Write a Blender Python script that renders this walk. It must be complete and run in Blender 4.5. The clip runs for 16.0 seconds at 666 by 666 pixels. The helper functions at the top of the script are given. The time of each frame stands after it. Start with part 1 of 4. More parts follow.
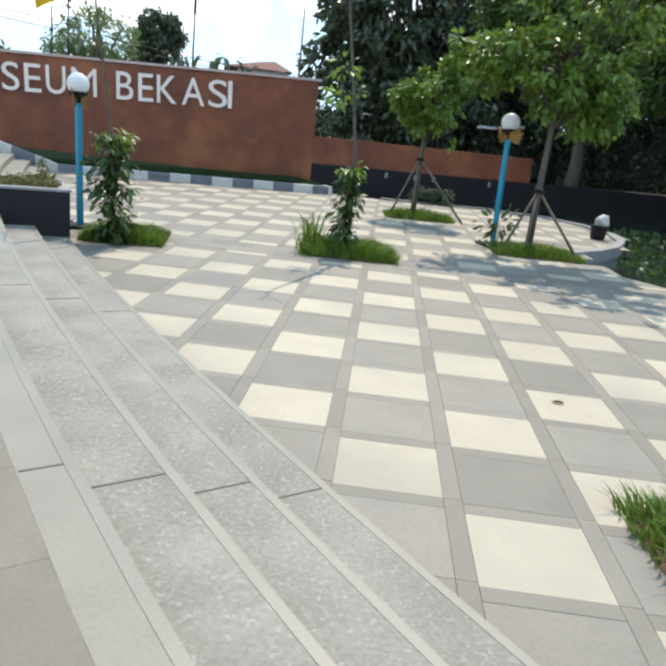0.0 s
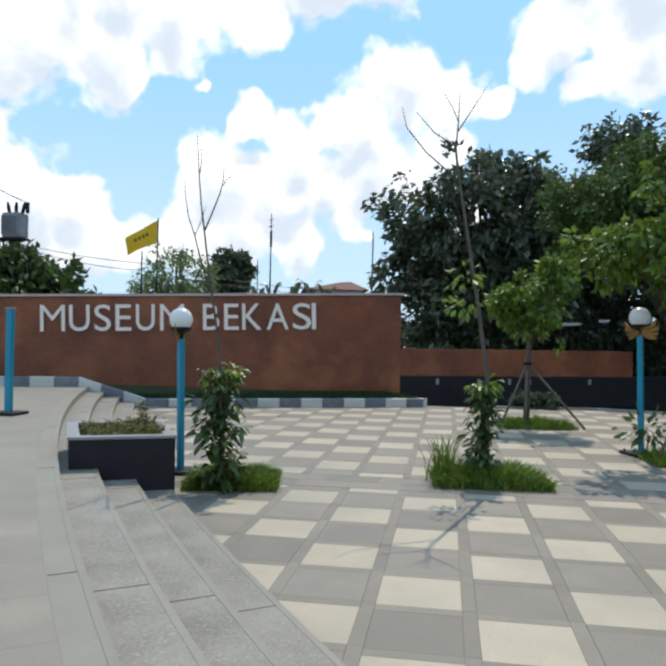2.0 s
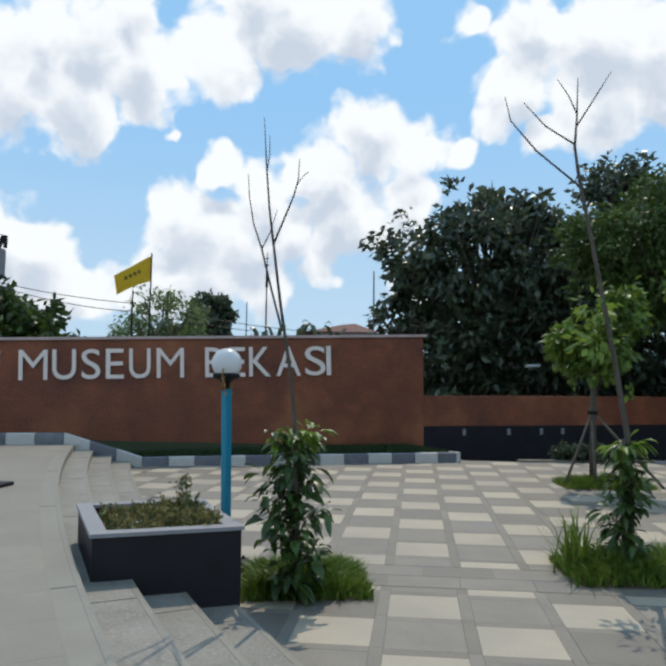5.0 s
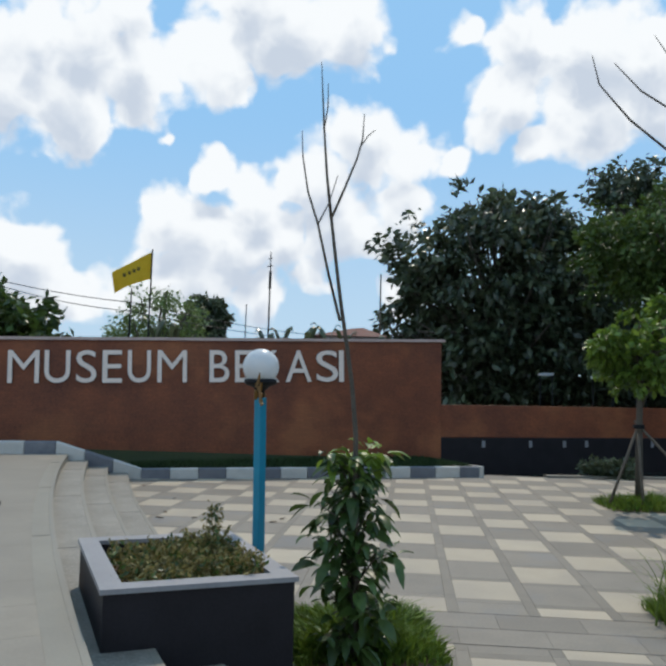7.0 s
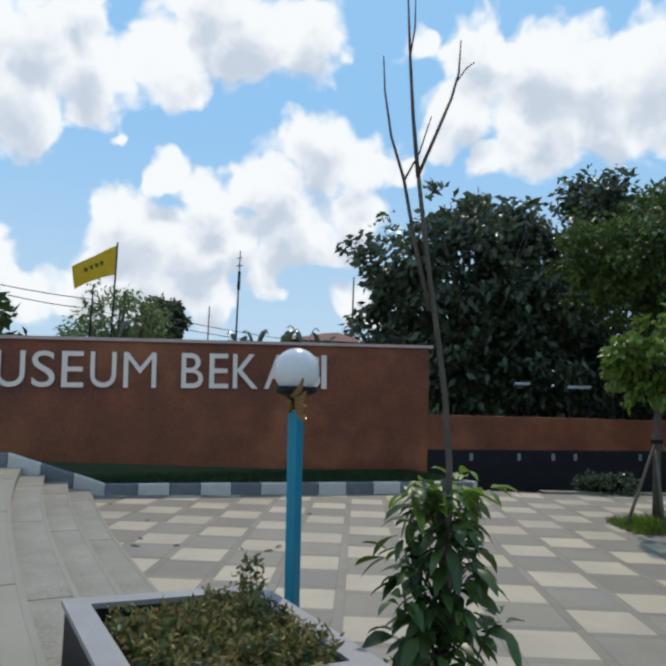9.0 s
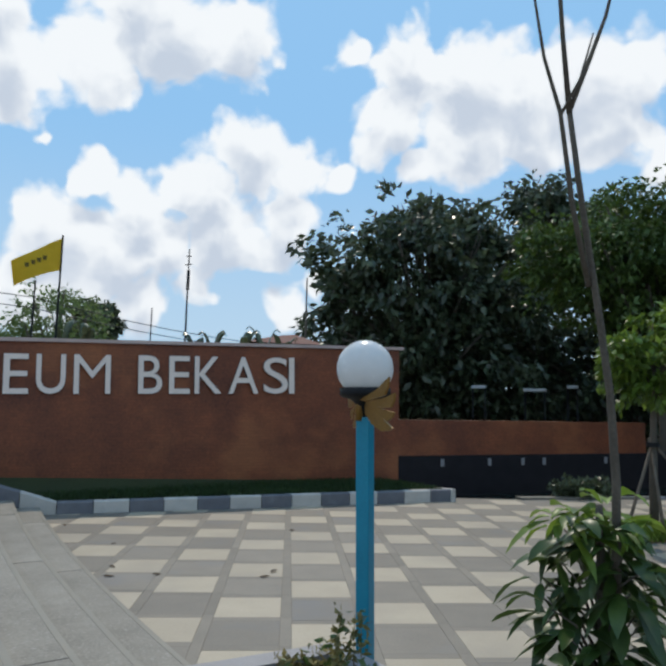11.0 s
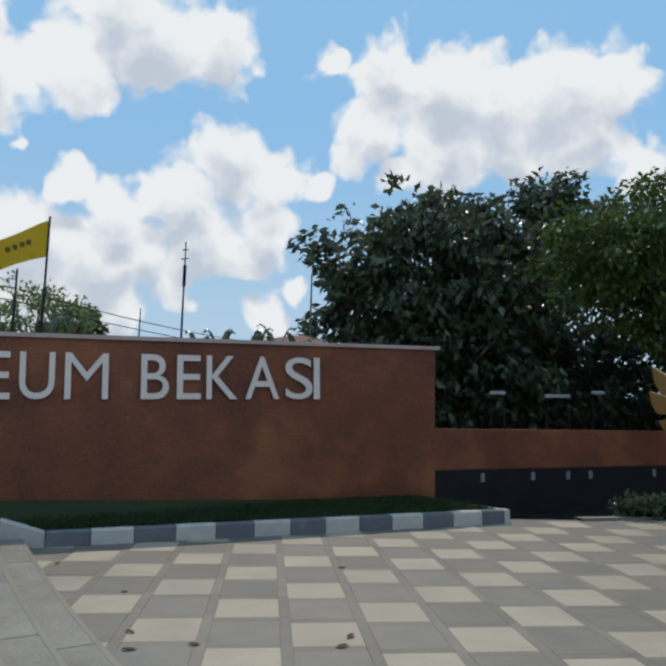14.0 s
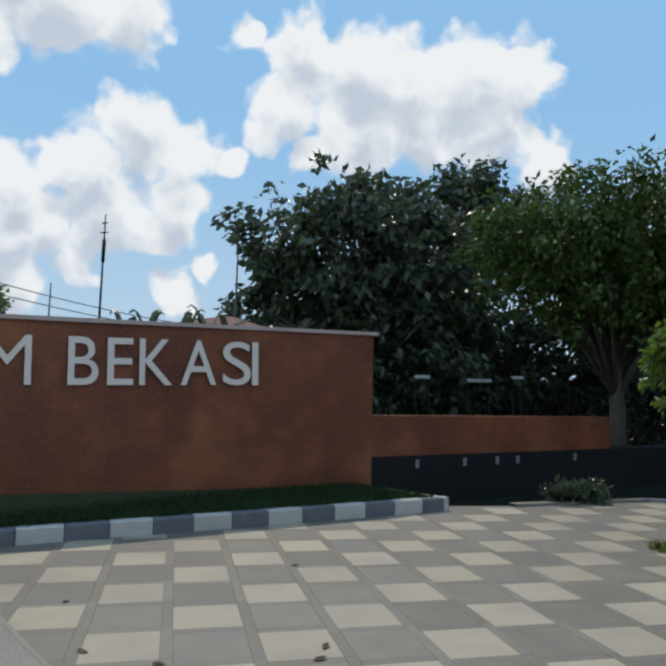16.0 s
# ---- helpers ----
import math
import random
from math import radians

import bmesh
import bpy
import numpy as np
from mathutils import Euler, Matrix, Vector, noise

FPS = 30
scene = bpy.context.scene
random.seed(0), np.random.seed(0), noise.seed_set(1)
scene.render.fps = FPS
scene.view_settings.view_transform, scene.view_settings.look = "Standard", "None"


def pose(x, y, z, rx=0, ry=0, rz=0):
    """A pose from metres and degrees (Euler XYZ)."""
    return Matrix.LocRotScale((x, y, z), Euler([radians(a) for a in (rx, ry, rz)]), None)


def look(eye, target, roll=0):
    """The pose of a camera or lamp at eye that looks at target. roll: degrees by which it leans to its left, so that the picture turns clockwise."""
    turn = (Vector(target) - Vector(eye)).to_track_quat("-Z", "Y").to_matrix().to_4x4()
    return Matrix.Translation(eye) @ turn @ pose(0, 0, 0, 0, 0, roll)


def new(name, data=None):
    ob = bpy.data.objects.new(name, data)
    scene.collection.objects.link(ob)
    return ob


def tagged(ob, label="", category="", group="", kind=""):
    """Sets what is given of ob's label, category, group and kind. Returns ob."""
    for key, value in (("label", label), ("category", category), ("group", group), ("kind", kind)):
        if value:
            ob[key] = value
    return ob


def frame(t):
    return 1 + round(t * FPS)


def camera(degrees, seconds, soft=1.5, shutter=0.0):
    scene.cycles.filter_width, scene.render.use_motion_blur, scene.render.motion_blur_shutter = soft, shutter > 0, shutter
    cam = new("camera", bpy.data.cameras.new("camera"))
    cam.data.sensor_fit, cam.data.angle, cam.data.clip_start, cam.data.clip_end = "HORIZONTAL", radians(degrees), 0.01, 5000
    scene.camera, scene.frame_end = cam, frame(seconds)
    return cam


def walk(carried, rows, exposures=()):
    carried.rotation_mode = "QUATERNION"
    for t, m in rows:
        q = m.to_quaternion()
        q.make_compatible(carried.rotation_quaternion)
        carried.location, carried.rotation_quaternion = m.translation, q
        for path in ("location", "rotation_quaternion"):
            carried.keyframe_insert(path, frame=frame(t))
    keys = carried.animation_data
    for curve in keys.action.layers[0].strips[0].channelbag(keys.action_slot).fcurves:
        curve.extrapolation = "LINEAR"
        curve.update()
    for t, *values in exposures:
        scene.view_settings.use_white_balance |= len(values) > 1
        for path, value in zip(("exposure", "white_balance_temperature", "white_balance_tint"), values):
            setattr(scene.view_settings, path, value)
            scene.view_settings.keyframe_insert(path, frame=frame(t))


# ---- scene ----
cam = camera(51.9, 16.0, 3.0)
EXPOSURES = [(0, 0.0, 6500, 10), (0.7, -0.05, 6500, 10), (1.5, -0.36, 6450, 10), (2.5, -0.76, 6350, 10), (4, -0.89, 6300, 10), (7.5, -0.94, 6300, 10), (11.5, -1.0, 6250, 10), (13, -1.12, 6350, 10), (16, -1.08, 6300, 10)]
PATH = [
    (0, (0.091, -3.912, 1.803), (-0.008, -1.994, 1.244), 6.08),
    (0.5, (-0.131, -3.588, 1.813), (-0.415, -1.652, 1.398), 3.98),
    (1, (-0.425, -3.222, 1.853), (-0.748, -1.268, 1.579), 2.1),
    (1.5, (-0.677, -2.969, 1.89), (-0.99, -0.998, 1.765), 1.4),
    (2, (-0.925, -2.557, 1.844), (-1.255, -0.585, 1.867), 0.9),
    (2.5, (-1.179, -2.12, 1.85), (-1.524, -0.154, 1.969), 0.2),
    (3, (-1.49, -1.957, 1.842), (-1.824, 0.009, 1.992), 1.4),
    (3.5, (-1.725, -1.523, 1.876), (-2.054, 0.444, 2.025), 0.4),
    (4, (-2.049, -1.169, 1.843), (-2.355, 0.802, 1.999), 0.3),
    (6.5, (-3.073, 0.162, 1.9), (-3.253, 2.148, 2.06), 0.3),
    (7, (-3.272, 0.492, 1.887), (-3.489, 2.473, 2.063), 1.1),
    (7.5, (-3.471, 0.777, 1.883), (-3.685, 2.757, 2.065), 1.4),
    (8, (-3.682, 1.132, 1.882), (-3.867, 3.115, 2.075), 1.9),
    (8.5, (-3.864, 1.373, 1.909), (-4.002, 3.359, 2.103), 2.0),
    (9, (-4.118, 1.671, 1.905), (-4.197, 3.66, 2.104), 1.7),
    (11.5, (-5.115, 2.893, 1.884), (-4.968, 4.876, 2.104), 1.1),
    (12, (-5.265, 3.265, 1.924), (-5.099, 5.246, 2.144), 1.1),
    (12.5, (-5.426, 3.705, 1.879), (-5.246, 5.683, 2.111), 1.1),
    (13, (-5.569, 4.04, 1.896), (-5.383, 6.018, 2.13), 1.1),
    (13.5, (-5.728, 4.384, 1.878), (-5.541, 6.36, 2.119), 1.0),
    (14, (-5.846, 4.696, 1.865), (-5.667, 6.674, 2.107), 1.0),
    (14.5, (-5.968, 4.971, 1.856), (-5.805, 6.95, 2.093), 1.1),
    (15, (-6.047, 5.139, 1.866), (-5.882, 7.119, 2.092), 1.2),
    (15.5, (-6.220, 5.170, 1.922), (-5.945, 7.140, 2.132), 1.15),
    (16, (-6.359, 5.184, 2.0), (-5.920, 7.126, 2.187), 1.3),
]
walk(cam, [(t, look(eye, target, roll)) for t, eye, target, roll in PATH], EXPOSURES)

# ---- light ----
SUN_EL, SUN_AZ = radians(54), radians(4)
sun_dir = Vector((math.sin(SUN_AZ) * math.cos(SUN_EL), math.cos(SUN_AZ) * math.cos(SUN_EL), math.sin(SUN_EL)))
sun = new("sun", bpy.data.lights.new("sun", "SUN"))
sun.data.energy, sun.data.angle, sun.data.color = 4.5, radians(0.55), (1.0, 0.88, 0.71)
sun.matrix_world = look(sun_dir * 50, (0, 0, 0))

world = bpy.data.worlds.new("sky")
scene.world = world
world.use_nodes = True
wn, wl = world.node_tree.nodes, world.node_tree.links
wn.clear()


def wnode(kind, **sets):
    n = wn.new(kind)
    for k, v in sets.items():
        setattr(n, k, v)
    return n


CLOUDS = []
# far cumulus beyond the trees: azimuth, elevation, radius in degrees
CLOUDS += [(9.1, 27.8, 4.2), (14.7, 26.1, 4.2), (19.7, 25.1, 4.0), (24.5, 25.2, 4.0), (28.1, 25.1, 3.3), (3.9, 28.1, 1.7), (8.4, 23.0, 3.3), (14.3, 21.6, 3.8), (20.3, 21.9, 3.6), (25.7, 22.0, 3.5), (10.3, 19.7, 2.1), (30.3, 19.0, 2.4)]
# long bank over the wall: azimuth, elevation, radius in degrees
CLOUDS += [(-16.7, 17.4, 1.9), (-13.5, 15.8, 3.0), (-8.8, 17.6, 3.1), (-4.0, 20.0, 3.1), (0.4, 19.5, 3.1), (4.6, 19.3, 1.7), (-5.9, 14.8, 3.5), (-0.6, 15.4, 3.1), (-19.6, 13.1, 3.3), (-14.9, 12.0, 3.5), (-10.7, 12.7, 3.1)]
# low scraps near the roofs: azimuth, elevation, radius in degrees
CLOUDS += [(-7.5, 10.3, 2.2), (-0.0, 8.2, 2.1), (2.4, 10.2, 1.7), (-12.7, 8.0, 2.8), (-18.4, 8.7, 3.1), (-2.3, 13.2, 2.4)]
# high bank: azimuth, elevation, radius in degrees
CLOUDS += [(-31.2, 25.7, 3.6), (-27.2, 26.5, 3.8), (-35.0, 21.9, 4.5), (-28.7, 21.7, 4.3), (-22.7, 24.3, 4.0), (-17.2, 25.6, 3.6), (-11.2, 29.2, 4.9), (-4.9, 29.2, 3.6), (-14.5, 29.8, 3.5), (-20.7, 20.1, 1.2), (-23.7, 29.1, 3.1)]
# low bank: azimuth, elevation, radius in degrees
CLOUDS += [(-33.5, 9.8, 3.8), (-29.4, 10.6, 2.8), (-37.9, 10.4, 4.5), (-37.2, 14.7, 3.1), (-40.4, 7.7, 4.9), (-33.2, 6.0, 3.5), (-28.0, 7.1, 2.8), (-22.3, 8.3, 3.1)]
CLOUDS += [(70, 25, 14), (-85, 27, 17), (160, 27, 17), (-145, 30, 15), (150, 75, 12), (45, 40, 9), (-50, 30, 10)]
sky = wnode("ShaderNodeTexSky", sky_type="NISHITA", sun_disc=False, sun_elevation=SUN_EL, sun_rotation=SUN_AZ, altitude=30, air_density=1.0, dust_density=0.4, ozone_density=2.0)
tc = wnode("ShaderNodeTexCoord")
def cloud_mass(vec):
    """Density of all cumulus heads along a direction, with billowing edges."""
    billow = wnode("ShaderNodeTexNoise")
    billow.inputs["Scale"].default_value, billow.inputs["Detail"].default_value, billow.inputs["Roughness"].default_value = 9, 3, 0.5
    wl.new(vec, billow.inputs["Vector"])
    centred = wnode("ShaderNodeVectorMath", operation="SUBTRACT")
    centred.inputs[1].default_value = (0.5, 0.5, 0.5)
    wl.new(billow.outputs["Color"], centred.inputs[0])
    warp = wnode("ShaderNodeVectorMath", operation="MULTIPLY_ADD")
    warp.inputs[1].default_value = (0.13, 0.13, 0.13)
    wl.new(centred.outputs[0], warp.inputs[0])
    wl.new(vec, warp.inputs[2])
    best = None
    for az, el, r in CLOUDS:
        az, el, r = radians(az), radians(el), radians(r)
        d = wnode("ShaderNodeVectorMath", operation="DISTANCE")
        d.inputs[1].default_value = (math.sin(az) * math.cos(el), math.cos(az) * math.cos(el), math.sin(el))
        wl.new(warp.outputs[0], d.inputs[0])
        m = wnode("ShaderNodeMath", operation="MULTIPLY_ADD")
        m.inputs[1].default_value, m.inputs[2].default_value = -0.95 / r, 1.06
        wl.new(d.outputs["Value"], m.inputs[0])
        if best is None:
            best = m
        else:
            x = wnode("ShaderNodeMath", operation="SMOOTH_MAX")
            x.inputs[2].default_value = 0.25
            wl.new(best.outputs[0], x.inputs[0])
            wl.new(m.outputs[0], x.inputs[1])
            best = x
    # round heads of three sizes, then a fine fringe
    total = best
    for scale, gain in ((13, 0.26), (30, 0.17), (70, 0.08)):
        heads = wnode("ShaderNodeTexVoronoi", feature="SMOOTH_F1")
        heads.inputs["Scale"].default_value, heads.inputs["Smoothness"].default_value = scale, 0.35
        wl.new(warp.outputs[0], heads.inputs["Vector"])
        g1 = wnode("ShaderNodeMath", operation="MULTIPLY_ADD")
        g1.inputs[1].default_value, g1.inputs[2].default_value = -gain * 1.6, gain * 0.7
        wl.new(heads.outputs["Distance"], g1.inputs[0])
        s1 = wnode("ShaderNodeMath", operation="ADD")
        wl.new(total.outputs[0], s1.inputs[0])
        wl.new(g1.outputs[0], s1.inputs[1])
        total = s1
    fringe = wnode("ShaderNodeTexNoise")
    fringe.inputs["Scale"].default_value, fringe.inputs["Detail"].default_value, fringe.inputs["Roughness"].default_value = 22, 6, 0.55
    wl.new(vec, fringe.inputs["Vector"])
    g2 = wnode("ShaderNodeMath", operation="MULTIPLY_ADD")
    g2.inputs[1].default_value, g2.inputs[2].default_value = 0.6, -0.3
    wl.new(fringe.outputs[0], g2.inputs[0])
    s2 = wnode("ShaderNodeMath", operation="ADD")
    wl.new(total.outputs[0], s2.inputs[0])
    wl.new(g2.outputs[0], s2.inputs[1])
    return s2.outputs[0]


mass = cloud_mass(tc.outputs["Generated"])
lifted = wnode("ShaderNodeVectorMath", operation="ADD")
lifted.inputs[1].default_value = (0.0, 0.0, 0.045)
wl.new(tc.outputs["Generated"], lifted.inputs[0])
mass_above = cloud_mass(lifted.outputs[0])
cover = wnode("ShaderNodeMapRange", interpolation_type="SMOOTHSTEP")
cover.inputs["From Min"].default_value, cover.inputs["From Max"].default_value = -0.07, 0.27
wl.new(mass, cover.inputs["Value"])
# undersides and deep bodies are greyer than the sunlit heads
sh = wnode("ShaderNodeMapRange", interpolation_type="SMOOTHSTEP")
sh.inputs["From Min"].default_value, sh.inputs["From Max"].default_value = 0.12, 0.85
wl.new(mass_above, sh.inputs["Value"])
ccol = wnode("ShaderNodeMixRGB")
ccol.inputs[1].default_value, ccol.inputs[2].default_value = (18.2, 18.5, 18.4, 1), (11.4, 12.6, 14.2, 1)
wl.new(sh.outputs[0], ccol.inputs[0])
tint = wnode("ShaderNodeMixRGB", blend_type="MIX")
tint.inputs[0].default_value = 0.9
up = wnode("ShaderNodeSeparateXYZ")
wl.new(tc.outputs["Generated"], up.inputs[0])
haze = wnode("ShaderNodeMapRange", interpolation_type="SMOOTHSTEP")
haze.inputs["From Min"].default_value, haze.inputs["From Max"].default_value = 0.05, 0.42
wl.new(up.outputs[2], haze.inputs["Value"])
hz = wnode("ShaderNodeMixRGB")
hz.inputs[1].default_value, hz.inputs[2].default_value = (10.2, 13.8, 16.8, 1), (6.2, 11.6, 17.6, 1)
wl.new(haze.outputs[0], hz.inputs[0])
wl.new(hz.outputs[0], tint.inputs[2])
wl.new(sky.outputs[0], tint.inputs[1])
mix = wnode("ShaderNodeMixRGB")
wl.new(cover.outputs[0], mix.inputs[0])
wl.new(tint.outputs[0], mix.inputs[1])
wl.new(ccol.outputs[0], mix.inputs[2])
bg = wnode("ShaderNodeBackground")
bg.inputs["Strength"].default_value = 0.1
wl.new(mix.outputs[0], bg.inputs["Color"])
out = wnode("ShaderNodeOutputWorld")
wl.new(bg.outputs[0], out.inputs["Surface"])


# ---- materials ----
def surf(name, c1, c2, scale=6.0, fine=60.0, rough=0.7, bump=0.15, metal=0.0, spread=0.0, islands=False, stain=None, trans=0.0, spec=0.5, depth=0.01):
    """Two-scale mottled surface. c1, c2: the colours it wanders between; spread: tone change from piece to piece; stain: a third colour in patches."""
    m = bpy.data.materials.new(name)
    m.use_nodes = True
    n, l = m.node_tree.nodes, m.node_tree.links
    b = n["Principled BSDF"]
    geo = n.new("ShaderNodeNewGeometry")
    big, small = n.new("ShaderNodeTexNoise"), n.new("ShaderNodeTexNoise")
    for t, s, det in ((big, scale, 5), (small, fine, 3)):
        t.inputs["Scale"].default_value, t.inputs["Detail"].default_value = s, det
        l.new(geo.outputs["Position"], t.inputs["Vector"])
    add = n.new("ShaderNodeMath")
    add.operation = "MULTIPLY_ADD"
    add.inputs[1].default_value = 0.5
    l.new(small.outputs[0], add.inputs[0])
    half = n.new("ShaderNodeMath")
    half.operation = "MULTIPLY"
    half.inputs[1].default_value = 0.6
    l.new(big.outputs[0], half.inputs[0])
    l.new(half.outputs[0], add.inputs[2])
    ramp = n.new("ShaderNodeMapRange")
    ramp.inputs["From Min"].default_value, ramp.inputs["From Max"].default_value = 0.36, 0.74
    l.new(add.outputs[0], ramp.inputs["Value"])
    col = n.new("ShaderNodeMixRGB")
    col.inputs[1].default_value, col.inputs[2].default_value = (*c1, 1), (*c2, 1)
    l.new(ramp.outputs[0], col.inputs[0])
    last = col.outputs[0]
    if stain:
        sn = n.new("ShaderNodeTexNoise")
        sn.inputs["Scale"].default_value, sn.inputs["Detail"].default_value = stain[1], 6
        l.new(geo.outputs["Position"], sn.inputs["Vector"])
        sr = n.new("ShaderNodeMapRange")
        sr.inputs["From Min"].default_value, sr.inputs["From Max"].default_value = stain[2], stain[2] + 0.16
        sr.inputs["To Max"].default_value = stain[3]
        l.new(sn.outputs[0], sr.inputs["Value"])
        sm = n.new("ShaderNodeMixRGB")
        sm.inputs[2].default_value = (*stain[0], 1)
        l.new(sr.outputs[0], sm.inputs[0])
        l.new(last, sm.inputs[1])
        last = sm.outputs[0]
    if spread:
        rnd = geo.outputs["Random Per Island"]
        if not islands:
            rnd = n.new("ShaderNodeObjectInfo").outputs["Random"]
        mr = n.new("ShaderNodeMapRange")
        mr.inputs["To Min"].default_value, mr.inputs["To Max"].default_value = 1 - spread, 1 + spread
        l.new(rnd, mr.inputs["Value"])
        hs = n.new("ShaderNodeHueSaturation")
        l.new(mr.outputs[0], hs.inputs["Value"])
        l.new(last, hs.inputs["Color"])
        last = hs.outputs[0]
    l.new(last, b.inputs["Base Color"])
    b.inputs["Metallic"].default_value = metal
    b.inputs["Specular IOR Level"].default_value = spec
    rr = n.new("ShaderNodeMapRange")
    rr.inputs["To Min"].default_value, rr.inputs["To Max"].default_value = max(0.02, rough - 0.12), min(1, rough + 0.12)
    l.new(add.outputs[0], rr.inputs["Value"])
    l.new(rr.outputs[0], b.inputs["Roughness"])
    if bump:
        bp = n.new("ShaderNodeBump")
        bp.inputs["Strength"].default_value, bp.inputs["Distance"].default_value = bump, depth
        l.new(add.outputs[0], bp.inputs["Height"])
        l.new(bp.outputs[0], b.inputs["Normal"])
    if trans:
        tr = n.new("ShaderNodeBsdfTranslucent")
        l.new(last, tr.inputs["Color"])
        mx = n.new("ShaderNodeMixShader")
        mx.inputs[0].default_value = trans
        l.new(b.outputs[0], mx.inputs[1])
        l.new(tr.outputs[0], mx.inputs[2])
        l.new(mx.outputs[0], n["Material Output"].inputs["Surface"])
    return m


CREAM = surf("cream_stone", (0.346, 0.288, 0.210), (0.424, 0.358, 0.267), 2.5, 40, 0.62, 0.1, spread=0.07, stain=((0.27, 0.235, 0.19), 0.5, 0.47, 0.6))
GREY = surf("grey_stone", (0.142, 0.124, 0.102), (0.207, 0.181, 0.146), 2.5, 40, 0.6, 0.12, spread=0.17, stain=((0.145, 0.142, 0.14), 0.9, 0.55, 0.55))
STRIP = surf("taupe_strip_stone", (0.172, 0.149, 0.118), (0.232, 0.203, 0.162), 3, 50, 0.7, 0.12, spread=0.1, stain=((0.20, 0.17, 0.14), 2.0, 0.58, 0.6))
STRIP_I = surf("taupe_strip_field", (0.150, 0.130, 0.104), (0.210, 0.184, 0.148), 3, 50, 0.65, 0.12, spread=0.12, islands=True, stain=((0.20, 0.17, 0.14), 2.0, 0.58, 0.6))
JOINT = surf("mortar", (0.19, 0.167, 0.136), (0.25, 0.222, 0.183), 6, 80, 0.9, 0.3)
BORDER = surf("smooth_border_granite", (0.195, 0.174, 0.138), (0.252, 0.228, 0.182), 3, 60, 0.6, 0.08, spread=0.05)
CREAM_I = surf("cream_stone_field", (0.346, 0.288, 0.210), (0.424, 0.358, 0.267), 2.5, 40, 0.62, 0.1, spread=0.07, islands=True, stain=((0.27, 0.235, 0.19), 0.5, 0.47, 0.6))
GREY_I = surf("grey_stone_field", (0.142, 0.124, 0.102), (0.207, 0.181, 0.146), 2.5, 40, 0.6, 0.12, spread=0.13, islands=True, stain=((0.145, 0.15, 0.16), 0.9, 0.55, 0.55))
STEP = surf("grey_granite", (0.150, 0.135, 0.111), (0.290, 0.262, 0.219), 2.2, 48, 0.7, 0.3, spread=0.05, stain=((0.38, 0.36, 0.325), 42, 0.57, 0.7))
NOSING = surf("pale_nosing_granite", (0.187, 0.169, 0.135), (0.239, 0.217, 0.175), 3, 80, 0.5, 0.1, spread=0.07)
GROUT = surf("dark_grout", (0.08, 0.072, 0.06), (0.13, 0.118, 0.1), 8, 60, 0.9, 0.2)
PBED = surf("platform_mortar", (0.175, 0.155, 0.125), (0.235, 0.21, 0.17), 6, 80, 0.9, 0.2)
PLAT = surf("pale_grey_platform_stone", (0.192, 0.167, 0.133), (0.251, 0.221, 0.177), 1.6, 70, 0.66, 0.15, spread=0.06, stain=((0.34, 0.29, 0.22), 0.8, 0.6, 0.5))
TAN = surf("tan_platform_stone", (0.165, 0.134, 0.100), (0.225, 0.186, 0.143), 2.5, 60, 0.66, 0.15, spread=0.1, islands=True, stain=((0.15, 0.12, 0.10), 3.0, 0.56, 0.6))
BRICK = surf("terracotta_brick", (0.116, 0.032, 0.016), (0.279, 0.083, 0.032), 1.3, 22, 0.5, 0.25, spread=0.08, stain=((0.42, 0.15, 0.055), 0.7, 0.52, 0.48), spec=0.4)


def brick_courses(m):
    """Adds thin brick courses along the sign wall to a mottled material."""
    n, l = m.node_tree.nodes, m.node_tree.links
    b = n["Principled BSDF"]
    geo = n.new("ShaderNodeNewGeometry")
    along = n.new("ShaderNodeVectorMath")
    along.operation = "DOT_PRODUCT"
    along.inputs[1].default_value = (math.cos(radians(20.5)), math.sin(radians(20.5)), 0)
    l.new(geo.outputs["Position"], along.inputs[0])
    sep = n.new("ShaderNodeSeparateXYZ")
    l.new(geo.outputs["Position"], sep.inputs[0])
    com = n.new("ShaderNodeCombineXYZ")
    l.new(along.outputs["Value"], com.inputs[0])
    l.new(sep.outputs[2], com.inputs[1])
    br = n.new("ShaderNodeTexBrick")
    br.inputs["Scale"].default_value, br.inputs["Mortar Size"].default_value, br.inputs["Brick Width"].default_value, br.inputs["Row Height"].default_value = 1.0, 0.006, 0.24, 0.062
    br.inputs["Color1"].default_value, br.inputs["Color2"].default_value, br.inputs["Mortar"].default_value = (0.74, 0.74, 0.74, 1), (1.18, 1.12, 1.08, 1), (0.5, 0.5, 0.5, 1)
    l.new(com.outputs[0], br.inputs["Vector"])
    mul = n.new("ShaderNodeMixRGB")
    mul.blend_type = "MULTIPLY"
    mul.inputs[0].default_value = 0.3
    old = b.inputs["Base Color"].links[0].from_socket
    l.new(old, mul.inputs[1])
    l.new(br.outputs["Color"], mul.inputs[2])
    l.new(mul.outputs[0], b.inputs["Base Color"])
    return m


